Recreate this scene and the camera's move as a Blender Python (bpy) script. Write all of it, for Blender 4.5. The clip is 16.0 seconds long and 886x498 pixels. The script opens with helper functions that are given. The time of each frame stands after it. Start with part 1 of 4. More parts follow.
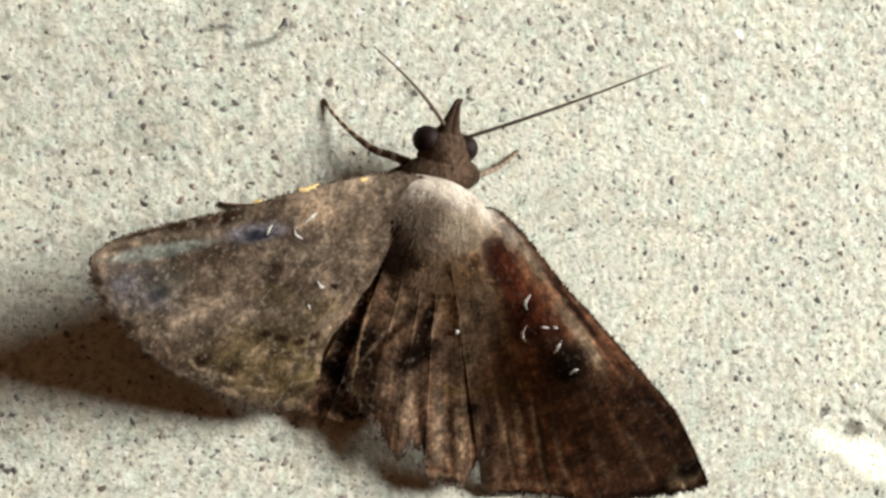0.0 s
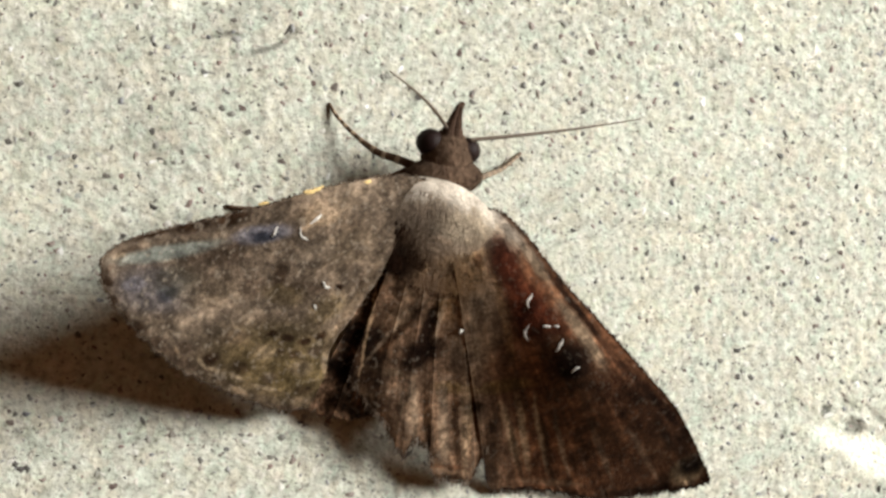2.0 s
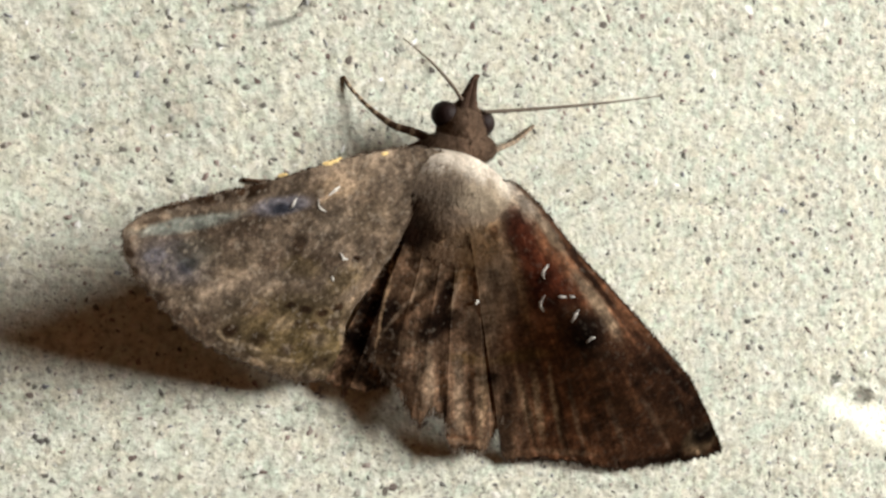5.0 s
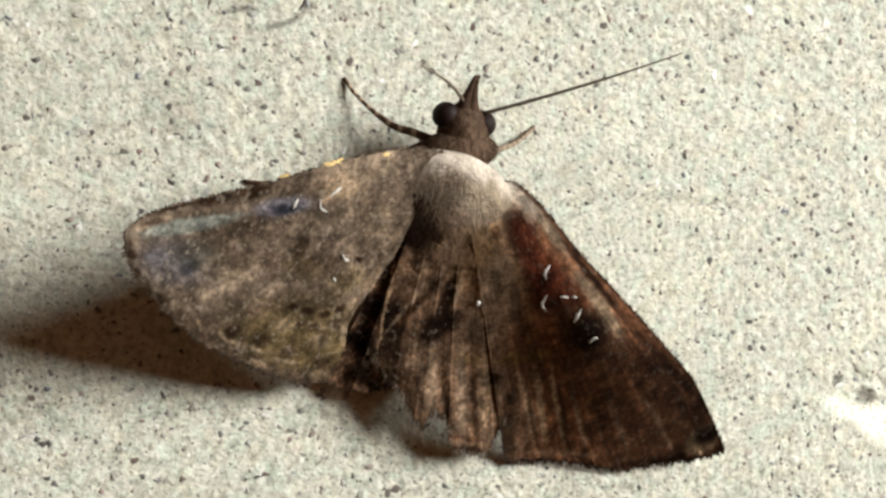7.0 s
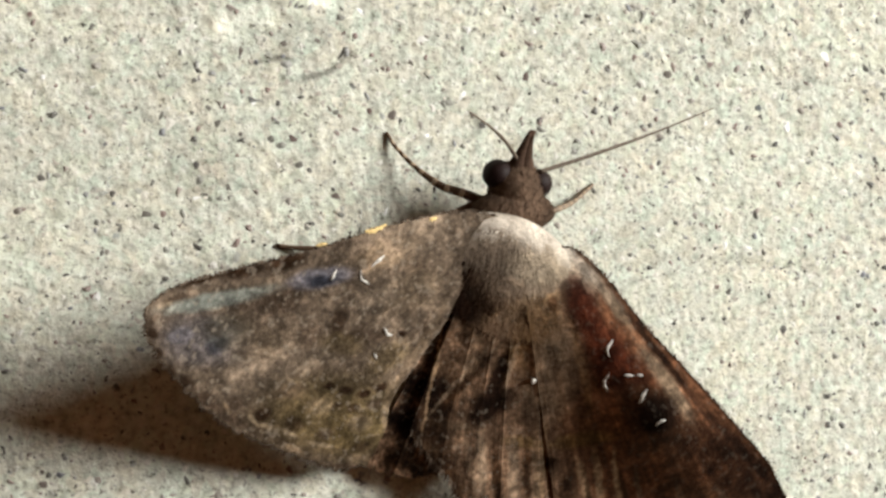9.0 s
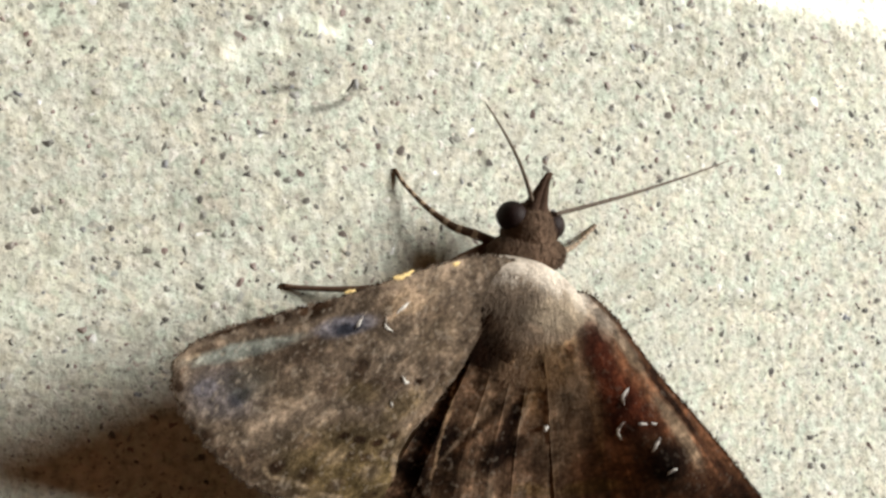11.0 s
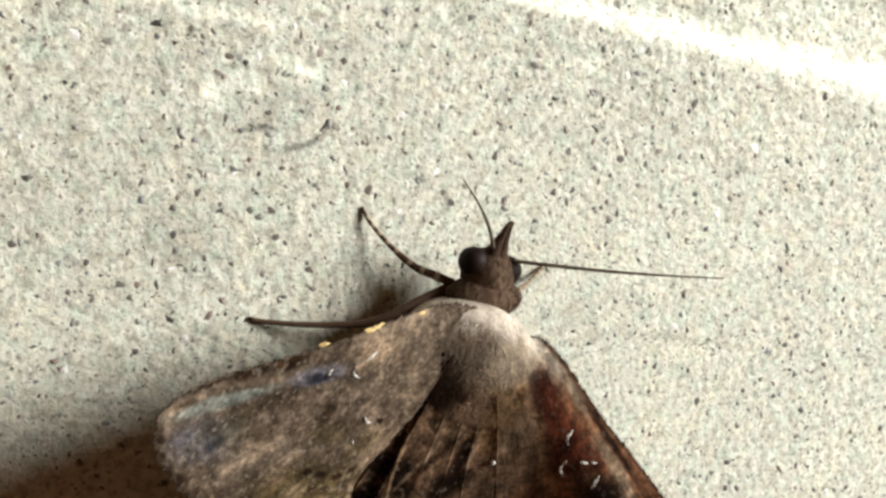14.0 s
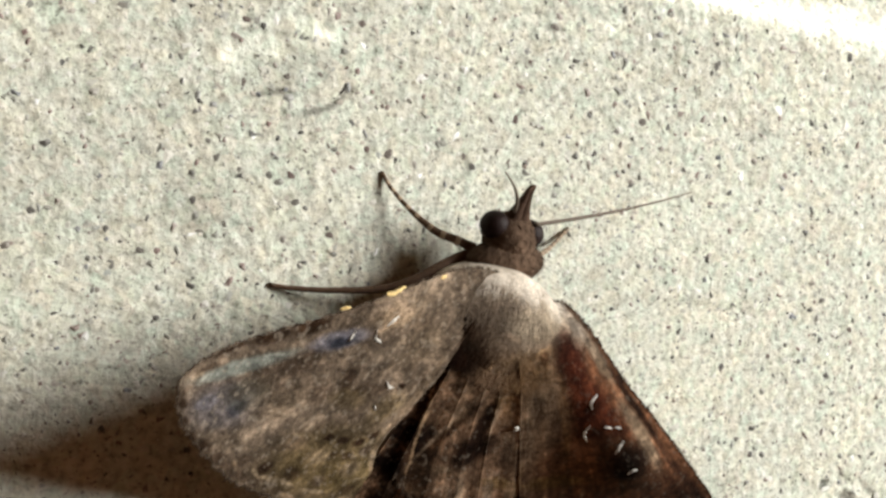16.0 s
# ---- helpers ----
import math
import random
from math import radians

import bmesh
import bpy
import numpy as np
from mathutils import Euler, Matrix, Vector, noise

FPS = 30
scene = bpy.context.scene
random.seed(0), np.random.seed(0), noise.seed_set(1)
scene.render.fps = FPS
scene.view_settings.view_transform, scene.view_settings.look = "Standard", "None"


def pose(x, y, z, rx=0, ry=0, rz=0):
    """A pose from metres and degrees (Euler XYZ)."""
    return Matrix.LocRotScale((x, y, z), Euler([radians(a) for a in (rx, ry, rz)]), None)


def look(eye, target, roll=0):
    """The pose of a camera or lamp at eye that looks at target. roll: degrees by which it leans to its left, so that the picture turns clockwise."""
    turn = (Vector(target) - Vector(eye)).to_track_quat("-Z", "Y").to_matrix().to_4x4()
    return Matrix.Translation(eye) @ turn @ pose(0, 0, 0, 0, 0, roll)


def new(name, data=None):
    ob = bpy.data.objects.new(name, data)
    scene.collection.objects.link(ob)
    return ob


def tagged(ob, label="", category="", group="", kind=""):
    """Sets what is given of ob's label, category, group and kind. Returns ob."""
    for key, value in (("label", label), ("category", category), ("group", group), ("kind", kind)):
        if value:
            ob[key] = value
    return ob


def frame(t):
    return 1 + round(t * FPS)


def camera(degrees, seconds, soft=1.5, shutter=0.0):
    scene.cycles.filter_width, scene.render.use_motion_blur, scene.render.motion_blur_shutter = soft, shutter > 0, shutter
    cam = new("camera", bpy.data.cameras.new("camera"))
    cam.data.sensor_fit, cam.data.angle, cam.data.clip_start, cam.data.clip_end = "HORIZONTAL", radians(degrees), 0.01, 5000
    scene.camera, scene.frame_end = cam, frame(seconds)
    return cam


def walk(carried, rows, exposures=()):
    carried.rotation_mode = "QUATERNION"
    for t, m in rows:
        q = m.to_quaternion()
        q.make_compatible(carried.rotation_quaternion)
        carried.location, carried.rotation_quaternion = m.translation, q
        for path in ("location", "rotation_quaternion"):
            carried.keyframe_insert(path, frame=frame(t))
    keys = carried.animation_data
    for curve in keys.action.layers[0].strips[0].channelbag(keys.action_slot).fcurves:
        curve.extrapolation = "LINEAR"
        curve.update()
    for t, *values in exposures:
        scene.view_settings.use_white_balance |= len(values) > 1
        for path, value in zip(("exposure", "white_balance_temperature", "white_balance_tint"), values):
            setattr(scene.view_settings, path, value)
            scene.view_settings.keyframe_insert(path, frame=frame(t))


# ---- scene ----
CM = 0.01   # all plan numbers below are in centimetres


def aim(eye, ahead, up):
    """A camera pose from its place in centimetres, its view direction and its up direction."""
    a = Vector(ahead).normalized()
    r = a.cross(Vector(up)).normalized()
    u = r.cross(a)
    m = Matrix((r, u, -a)).transposed().to_4x4()
    m.translation = Vector(eye) * CM
    return m


# ---- camera and its path ----
cam = camera(40.07, 16.0, soft=2.9)
walk(cam, [
    (0.0, aim((-1.937, 0.164, 7.555), (0.2742, 0.0009, -0.9617), (-0.0069, 1.0000, -0.0010))),
    (0.5, aim((-1.895, 0.249, 7.682), (0.2736, 0.0083, -0.9618), (-0.0106, 0.9999, 0.0056))),
    (1.0, aim((-2.005, 0.214, 7.699), (0.2648, 0.0136, -0.9642), (-0.0093, 0.9999, 0.0115))),
    (1.5, aim((-1.947, 0.160, 7.680), (0.2645, 0.0125, -0.9643), (-0.0093, 0.9999, 0.0104))),
    (2.0, aim((-1.917, 0.124, 7.698), (0.2640, 0.0068, -0.9645), (-0.0032, 1.0000, 0.0062))),
    (2.5, aim((-2.015, -0.023, 7.709), (0.2586, -0.0127, -0.9659), (0.0072, 0.9999, -0.0112))),
    (3.0, aim((-2.008, 0.002, 7.700), (0.2625, -0.0191, -0.9647), (0.0097, 0.9998, -0.0171))),
    (3.5, aim((-2.000, 0.001, 7.737), (0.2638, -0.0182, -0.9644), (0.0089, 0.9998, -0.0164))),
    (4.0, aim((-2.024, 0.042, 7.697), (0.2676, -0.0183, -0.9634), (0.0074, 0.9998, -0.0169))),
    (4.2, aim((-2.040, 0.065, 7.711), (0.2696, -0.0138, -0.9629), (0.0058, 0.9999, -0.0127))),
    (6.3, aim((-2.115, 0.040, 7.668), (0.2736, -0.0016, -0.9619), (0.0056, 1.0000, -0.0001))),
    (6.5, aim((-2.076, 0.063, 7.693), (0.2731, 0.0009, -0.9620), (0.0052, 1.0000, 0.0024))),
    (7.0, aim((-2.103, 0.019, 7.687), (0.2734, -0.0019, -0.9619), (0.0080, 1.0000, 0.0003))),
    (7.5, aim((-2.121, 0.064, 7.700), (0.2747, -0.0092, -0.9615), (0.0089, 0.9999, -0.0070))),
    (8.0, aim((-2.098, 0.203, 7.665), (0.2778, -0.0030, -0.9606), (0.0046, 1.0000, -0.0018))),
    (8.5, aim((-2.102, 0.268, 7.352), (0.2661, 0.0211, -0.9637), (-0.0008, 0.9998, 0.0216))),
    (9.0, aim((-2.043, 0.258, 7.010), (0.2508, 0.0227, -0.9678), (-0.0008, 0.9997, 0.0232))),
    (9.3, aim((-2.170, 0.610, 6.864), (0.2434, -0.0131, -0.9698), (-0.0024, 0.9999, -0.0141))),
    (9.5, aim((-2.150, 0.570, 6.793), (0.3149, 0.0151, -0.9490), (-0.0052, 0.9999, 0.0142))),
    (9.7, aim((-2.519, 0.468, 6.557), (0.3402, 0.0539, -0.9388), (-0.0083, 0.9985, 0.0544))),
    (11.8, aim((-2.852, 0.719, 6.543), (0.3853, 0.0027, -0.9228), (-0.0277, 0.9996, -0.0087))),
    (12.0, aim((-2.858, 0.837, 6.552), (0.3896, 0.0059, -0.9210), (-0.0310, 0.9995, -0.0067))),
    (12.5, aim((-2.976, 0.993, 6.636), (0.3959, 0.0187, -0.9181), (-0.0486, 0.9988, -0.0006))),
    (13.0, aim((-3.050, 0.992, 6.598), (0.4318, -0.0054, -0.9019), (-0.0404, 0.9989, -0.0253))),
    (13.5, aim((-3.305, 1.079, 6.475), (0.4214, -0.0408, -0.9059), (-0.0375, 0.9974, -0.0623))),
    (14.0, aim((-3.352, 1.282, 6.596), (0.4509, -0.0538, -0.8909), (-0.0385, 0.9961, -0.0796))),
    (14.5, aim((-3.614, 1.153, 6.579), (0.4574, -0.0646, -0.8869), (-0.0285, 0.9958, -0.0873))),
    (15.0, aim((-3.653, 1.235, 6.528), (0.4454, -0.0692, -0.8927), (-0.0341, 0.9950, -0.0941))),
    (15.5, aim((-3.466, 1.134, 6.561), (0.4449, -0.0803, -0.8920), (-0.0202, 0.9948, -0.0997))),
    (16.0, aim((-3.343, 1.185, 6.530), (0.4393, -0.0710, -0.8956), (-0.0235, 0.9956, -0.0904))),
])

# ---- light: one broad lamp low on one side, and the dim room round it ----
room = bpy.data.worlds.new("room_light")
scene.world = room
room.use_nodes = True
back = room.node_tree.nodes["Background"]
back.inputs[0].default_value = (1.0, 0.47, 0.23, 1)
back.inputs[1].default_value = 0.070
LAMP = Vector((1.48, 0.57, 1.0)).normalized()
lamp_data = bpy.data.lights.new("lamp_light", "AREA")
lamp_data.shape, lamp_data.size = "DISK", 0.27
lamp_data.energy, lamp_data.color = 8.15, (0.99, 0.99, 0.94)
lamp = new("lamp_light", lamp_data)
lamp.matrix_world = look(LAMP * 0.6, (0, 0, 0))
scene.view_settings.exposure = 0.0


# ---- materials ----
def material(name):
    m = bpy.data.materials.new(name)
    m.use_nodes = True
    nt = m.node_tree
    return m, nt, nt.nodes["Principled BSDF"]


def node(nt, kind, **values):
    n = nt.nodes.new(kind)
    for key, value in values.items():
        n.inputs[key.replace("_", " ")].default_value = value
    return n


def noise_node(nt, scale, detail=4, rough=0.6, coords=None):
    n = node(nt, "ShaderNodeTexNoise", Scale=scale, Detail=detail, Roughness=rough)
    if coords is not None:
        nt.links.new(coords, n.inputs["Vector"])
    return n


def ramp(nt, fac, stops):
    n = nt.nodes.new("ShaderNodeValToRGB")
    el = n.color_ramp.elements
    while len(el) < len(stops):
        el.new(0.5)
    for e, (pos, col) in zip(el, stops):
        e.position, e.color = pos, (*col, 1)
    nt.links.new(fac, n.inputs[0])
    return n.outputs[0]


def mix(nt, fac, a, b, mode="MIX"):
    n = nt.nodes.new("ShaderNodeMix")
    n.data_type, n.blend_type = "RGBA", mode
    for value, sock in ((fac, n.inputs[0]), (a, n.inputs[6]), (b, n.inputs[7])):
        if hasattr(value, "is_linked"):
            nt.links.new(value, sock)
        elif isinstance(value, tuple):
            sock.default_value = (*value, 1)
        else:
            sock.default_value = value
    return n.outputs[2]


def bump(nt, bsdf, height, dist, strength=1.0):
    n = node(nt, "ShaderNodeBump", Strength=strength, Distance=dist)
    nt.links.new(height, n.inputs["Height"])
    nt.links.new(n.outputs[0], bsdf.inputs["Normal"])


def concrete():
    m, nt, b = material("sand_concrete")
    co = nt.nodes.new("ShaderNodeTexCoord").outputs["Object"]
    fine = noise_node(nt, 1750.0, 3, 0.6, co)
    col = ramp(nt, fine.outputs[0], [(0.30, (0.40, 0.40, 0.355)), (0.44, (0.59, 0.588, 0.53)), (0.56, (0.69, 0.687, 0.62)), (0.72, (0.80, 0.795, 0.755))])
    cells = node(nt, "ShaderNodeTexVoronoi", Scale=1500.0, Randomness=1.0)
    nt.links.new(co, cells.inputs["Vector"])
    sep = nt.nodes.new("ShaderNodeSeparateColor")
    nt.links.new(cells.outputs["Color"], sep.inputs[0])
    grain = ramp(nt, sep.outputs[0], [(0.0, (0.80, 0.79, 0.76)), (0.25, (0.96, 0.955, 0.93)), (0.7, (1.02, 1.02, 1.0)), (1.0, (1.10, 1.09, 1.06))])
    col = mix(nt, 0.55, col, grain, "MULTIPLY")
    tint = ramp(nt, sep.outputs[1], [(0.0, (1.0, 0.94, 0.91)), (0.5, (1, 1, 1)), (1.0, (0.91, 1.0, 0.97))])
    col = mix(nt, 0.6, col, tint, "MULTIPLY")
    fleck = noise_node(nt, 2900.0, 2, 0.6, co)
    dark = ramp(nt, fleck.outputs[0], [(0.30, (0.42, 0.40, 0.38)), (0.43, (1, 1, 1)), (0.66, (1, 1, 1)), (0.74, (1.14, 1.13, 1.11))])
    col = mix(nt, 0.9, col, dark, "MULTIPLY")
    big = noise_node(nt, 85.0, 5, 0.6, co)
    stain = ramp(nt, big.outputs[0], [(0.32, (0.90, 0.91, 0.89)), (0.5, (0.98, 0.98, 0.96)), (0.7, (1.06, 1.04, 0.99))])
    col = mix(nt, 0.8, col, stain, "MULTIPLY")
    mid = noise_node(nt, 700.0, 4, 0.6, co)
    cloud = ramp(nt, mid.outputs[0], [(0.3, (0.82, 0.82, 0.79)), (0.5, (1, 1, 1)), (0.7, (1.08, 1.07, 1.04))])
    col = mix(nt, 0.8, col, cloud, "MULTIPLY")
    hue = noise_node(nt, 520.0, 3, 0.6, co)
    wash = ramp(nt, hue.outputs[0], [(0.33, (0.94, 1.0, 0.98)), (0.48, (1, 1, 1)), (0.58, (1.0, 1.0, 0.95)), (0.70, (1.02, 0.975, 0.965))])
    col = mix(nt, 0.9, col, wash, "MULTIPLY")
    att = nt.nodes.new("ShaderNodeVertexColor")
    att.layer_name = "pattern"
    col = mix(nt, 1.0, col, att.outputs[0], "MULTIPLY")
    col = mix(nt, 1.0, col, (1.25, 1.25, 1.25), "MULTIPLY")
    nt.links.new(col, b.inputs["Base Color"])
    b.inputs["Roughness"].default_value = 0.9
    b.inputs["Specular IOR Level"].default_value = 0.25
    rough = noise_node(nt, 1700.0, 4, 0.6, co)
    bump(nt, b, rough.outputs[0], 0.00022, 0.7)
    return m


def grain_material(name, stops, rough=0.6):
    m, nt, b = material(name)
    geo = nt.nodes.new("ShaderNodeNewGeometry")
    col = ramp(nt, geo.outputs["Random Per Island"], stops)
    co = nt.nodes.new("ShaderNodeTexCoord").outputs["Object"]
    n = noise_node(nt, 6000.0, 3, 0.6, co)
    shade = ramp(nt, n.outputs[0], [(0.3, (0.7, 0.7, 0.7)), (0.7, (1.2, 1.2, 1.2))])
    nt.links.new(mix(nt, 0.7, col, shade, "MULTIPLY"), b.inputs["Base Color"])
    b.inputs["Roughness"].default_value = rough
    return m


def scales(name, rough=0.75, sheen=0.02, grain=3600.0, spec=0.10):
    """Wing scales and body hair: the pattern comes from the mesh's own colours, with a fine grain over it."""
    m, nt, b = material(name)
    att = nt.nodes.new("ShaderNodeVertexColor")
    att.layer_name = "pattern"
    co = nt.nodes.new("ShaderNodeTexCoord").outputs["Object"]
    n1 = noise_node(nt, grain, 4, 0.7, co)
    g1 = ramp(nt, n1.outputs[0], [(0.3, (0.55, 0.53, 0.51)), (0.5, (0.97, 0.97, 0.97)), (0.70, (1.6, 1.57, 1.53))])
    col = mix(nt, 0.55, att.outputs[0], g1, "MULTIPLY")
    n2 = noise_node(nt, 700.0, 4, 0.6, co)
    g2 = ramp(nt, n2.outputs[0], [(0.3, (0.68, 0.66, 0.64)), (0.5, (1, 1, 1)), (0.72, (1.38, 1.36, 1.32))])
    col = mix(nt, 0.5, col, g2, "MULTIPLY")
    nt.links.new(col, b.inputs["Base Color"])
    b.inputs["Roughness"].default_value = rough
    b.inputs["Specular IOR Level"].default_value = spec
    b.inputs["Sheen Weight"].default_value = sheen
    b.inputs["Sheen Roughness"].default_value = 0.4
    b.inputs["Sheen Tint"].default_value = (0.8, 0.95, 1.0, 1)
    bump(nt, b, n1.outputs[0], 0.00012, 0.7)
    return m


def plain(name, col, rough=0.5, spec=0.4, grain=3000.0, vary=0.5, metal=0.0, depth=0.00006):
    m, nt, b = material(name)
    co = nt.nodes.new("ShaderNodeTexCoord").outputs["Object"]
    n = noise_node(nt, grain, 4, 0.65, co)
    g = ramp(nt, n.outputs[0], [(0.3, (0.5, 0.5, 0.5)), (0.5, (1, 1, 1)), (0.72, (1.5, 1.5, 1.5))])
    nt.links.new(mix(nt, vary, col, g, "MULTIPLY"), b.inputs["Base Color"])
    b.inputs["Roughness"].default_value = rough
    b.inputs["Specular IOR Level"].default_value = spec
    b.inputs["Metallic"].default_value = metal
    bump(nt, b, n.outputs[0], depth, 0.6)
    return m


M_CONCRETE = concrete()
M_DARK = grain_material("dark_sand_grains", [(0.0, (0.07, 0.065, 0.058)), (0.25, (0.15, 0.142, 0.125)), (0.45, (0.30, 0.295, 0.255)),
                                              (0.65, (0.24, 0.165, 0.145)), (0.85, (0.36, 0.35, 0.31)), (1.0, (0.17, 0.175, 0.20))])


def speck_material():
    m, nt, b = material("dark_single_grain")
    info = nt.nodes.new("ShaderNodeObjectInfo")
    col = ramp(nt, info.outputs["Random"], [(0.0, (0.09, 0.08, 0.075)), (0.3, (0.15, 0.14, 0.12)), (0.55, (0.13, 0.085, 0.075)), (0.8, (0.20, 0.185, 0.16)), (1.0, (0.10, 0.11, 0.115))])
    co = nt.nodes.new("ShaderNodeTexCoord").outputs["Object"]
    n = noise_node(nt, 3.0, 3, 0.6, co)
    nt.links.new(mix(nt, 0.7, col, ramp(nt, n.outputs[0], [(0.3, (0.6, 0.6, 0.6)), (0.7, (1.4, 1.4, 1.4))]), "MULTIPLY"), b.inputs["Base Color"])
    b.inputs["Roughness"].default_value = 0.8
    return m


M_SPECK = speck_material()
M_PALE = grain_material("pale_sand_grains", [(0.0, (0.50, 0.49, 0.43)), (0.3, (0.64, 0.62, 0.54)), (0.6, (0.76, 0.75, 0.69)),
                                              (0.85, (0.68, 0.63, 0.54)), (0.97, (0.84, 0.83, 0.80)), (1.0, (0.95, 0.95, 0.93))])
M_WING = scales("wing_scales", 0.8, 0.006, 4600.0, 0.03)
M_FUR = scales("body_hair", 0.85, 0.01, 4200.0, 0.04)
M_EYE = plain("eye_lens", (0.013, 0.005, 0.004), 0.6, 0.15, 5200.0, 0.5, depth=0.00004)
M_LEG = plain("leg_cuticle", (0.100, 0.058, 0.036), 0.6, 0.25, 2500.0, 0.6)
M_PALE_LEG = plain("pale_leg_cuticle", (0.19, 0.14, 0.10), 0.65, 0.2, 2500.0, 0.6)
M_BAND = plain("pale_leg_band", (0.34, 0.25, 0.17), 0.55, 0.3)
M_ANT = plain("antenna_cuticle", (0.12, 0.088, 0.064), 0.6, 0.35, 4200.0, 0.5)
M_WHITE = plain("white_scales", (0.68, 0.65, 0.60), 0.6, 0.3, 4200.0, 0.45)
M_YELLOW = plain("straw_scales", (0.72, 0.52, 0.22), 0.6, 0.3, 4200.0, 0.45)


# ---- helpers for meshes ----
def mesh(name, verts, faces, mat, colours=None, smooth=True):
    """verts in centimetres."""
    me = bpy.data.meshes.new(name)
    v = np.asarray(verts, float) * CM
    me.from_pydata(v.tolist(), [], [tuple(int(i) for i in f) for f in faces])
    me.materials.append(mat)
    if colours is not None:
        layer = me.color_attributes.new("pattern", "FLOAT_COLOR", "POINT")
        layer.data.foreach_set("color", np.c_[np.clip(colours, 0, 2), np.ones(len(v))].astype(np.float32).ravel())
    if smooth:
        me.polygons.foreach_set("use_smooth", np.ones(len(me.polygons), bool))
    me.update()
    return me


def part(name, me, parent, label=""):
    ob = new(name, me)
    ob.parent = parent
    return tagged(ob, label)


def lattice(x, y, seed):
    """A repeatable random value for each whole-number cell."""
    h = np.sin(x * 127.1 + y * 311.7 + seed * 74.7) * 43758.5453
    return h - np.floor(h)


def value_noise(x, y, seed=0, octaves=4):
    """Smooth noise in 0..1 at unit scale."""
    out, amp, total = 0.0, 1.0, 0.0
    x, y = 0.82 * x - 0.57 * y + 31.3, 0.57 * x + 0.82 * y + 17.9
    for o in range(octaves):
        xi, yi = np.floor(x), np.floor(y)
        fx, fy = x - xi, y - yi
        fx, fy = fx * fx * (3 - 2 * fx), fy * fy * (3 - 2 * fy)
        a, b = lattice(xi, yi, seed + o), lattice(xi + 1, yi, seed + o)
        c, d = lattice(xi, yi + 1, seed + o), lattice(xi + 1, yi + 1, seed + o)
        out = out + amp * ((a * (1 - fx) + b * fx) * (1 - fy) + (c * (1 - fx) + d * fx) * fy)
        total += amp
        x, y, amp = x * 1.52 - y * 1.34 + 5.2, x * 1.34 + y * 1.52 + 1.7, amp * 0.5
    return out / total


def grid_faces(nu, nv, offset=0, flip=False):
    i = (np.arange(nu - 1)[:, None] * nv + np.arange(nv - 1)[None]).ravel() + offset
    f = np.stack([i, i + nv, i + nv + 1, i + 1], 1)
    return f[:, ::-1] if flip else f


def spline(points, n):
    """n points along a smooth curve through the given ones, by length."""
    p = np.asarray(points, float)
    q = np.concatenate([2 * p[:1] - p[1:2], p, 2 * p[-1:] - p[-2:-1]])
    out = []
    for k in range(len(p) - 1):
        t = np.linspace(0, 1, 24, endpoint=k == len(p) - 2)[:, None]
        a, b, c, d = q[k:k + 4]
        out.append(0.5 * (2 * b + (c - a) * t + (2 * a - 5 * b + 4 * c - d) * t ** 2 + (3 * b - a - 3 * c + d) * t ** 3))
    out = np.concatenate(out)
    s = np.r_[0, np.cumsum(np.linalg.norm(np.diff(out, axis=0), axis=1))]
    want = np.linspace(0, s[-1], n)
    return np.stack([np.interp(want, s, out[:, k]) for k in range(out.shape[1])], 1)


def tube(points, radii, n=24, sides=8):
    """A tapered round rod along a smooth curve, closed at both ends."""
    p = spline(points, n)
    r = np.interp(np.linspace(0, 1, n), np.linspace(0, 1, len(radii)), radii)
    tan = np.gradient(p, axis=0)
    tan /= np.linalg.norm(tan, axis=1)[:, None]
    side = np.cross(tan, (0.13, 0.21, 0.97))
    side /= np.linalg.norm(side, axis=1)[:, None]
    up = np.cross(side, tan)
    a = np.linspace(0, 2 * np.pi, sides, endpoint=False)
    ring = p[:, None] + r[:, None, None] * (np.cos(a)[None, :, None] * side[:, None] + np.sin(a)[None, :, None] * up[:, None])
    faces = []
    for i in range(n - 1):
        for j in range(sides):
            k = (j + 1) % sides
            faces.append((i * sides + j, i * sides + k, (i + 1) * sides + k, (i + 1) * sides + j))
    faces.append(tuple(range(sides))[::-1])
    faces.append(tuple((n - 1) * sides + j for j in range(sides)))
    return ring.reshape(-1, 3), faces


def ellipsoid(centre, radii, nu=40, nv=28, lumps=0.0, seed=0):
    u, v = np.meshgrid(np.linspace(0, 2 * np.pi, nu, endpoint=False), np.linspace(0, np.pi, nv), indexing="ij")
    d = np.stack([np.cos(u) * np.sin(v), np.sin(u) * np.sin(v), np.cos(v)], -1)
    r = 1 + lumps * (value_noise(d[..., 0] * 4 + 9, d[..., 1] * 4 + d[..., 2] * 3 + 9, seed) - 0.5)
    p = np.asarray(centre) + d * np.asarray(radii) * r[..., None]
    faces = []
    for i in range(nu):
        k = (i + 1) % nu
        for j in range(nv - 1):
            faces.append((i * nv + j, i * nv + j + 1, k * nv + j + 1, k * nv + j))
    return p.reshape(-1, 3), faces


# ---- ground: one sheet of sand concrete with a shallow joint, pits and scars ----
def groove_near(x):
    return 2.47 - 0.085 * x - 0.008 * x ** 2 * np.sign(x) * 0.3


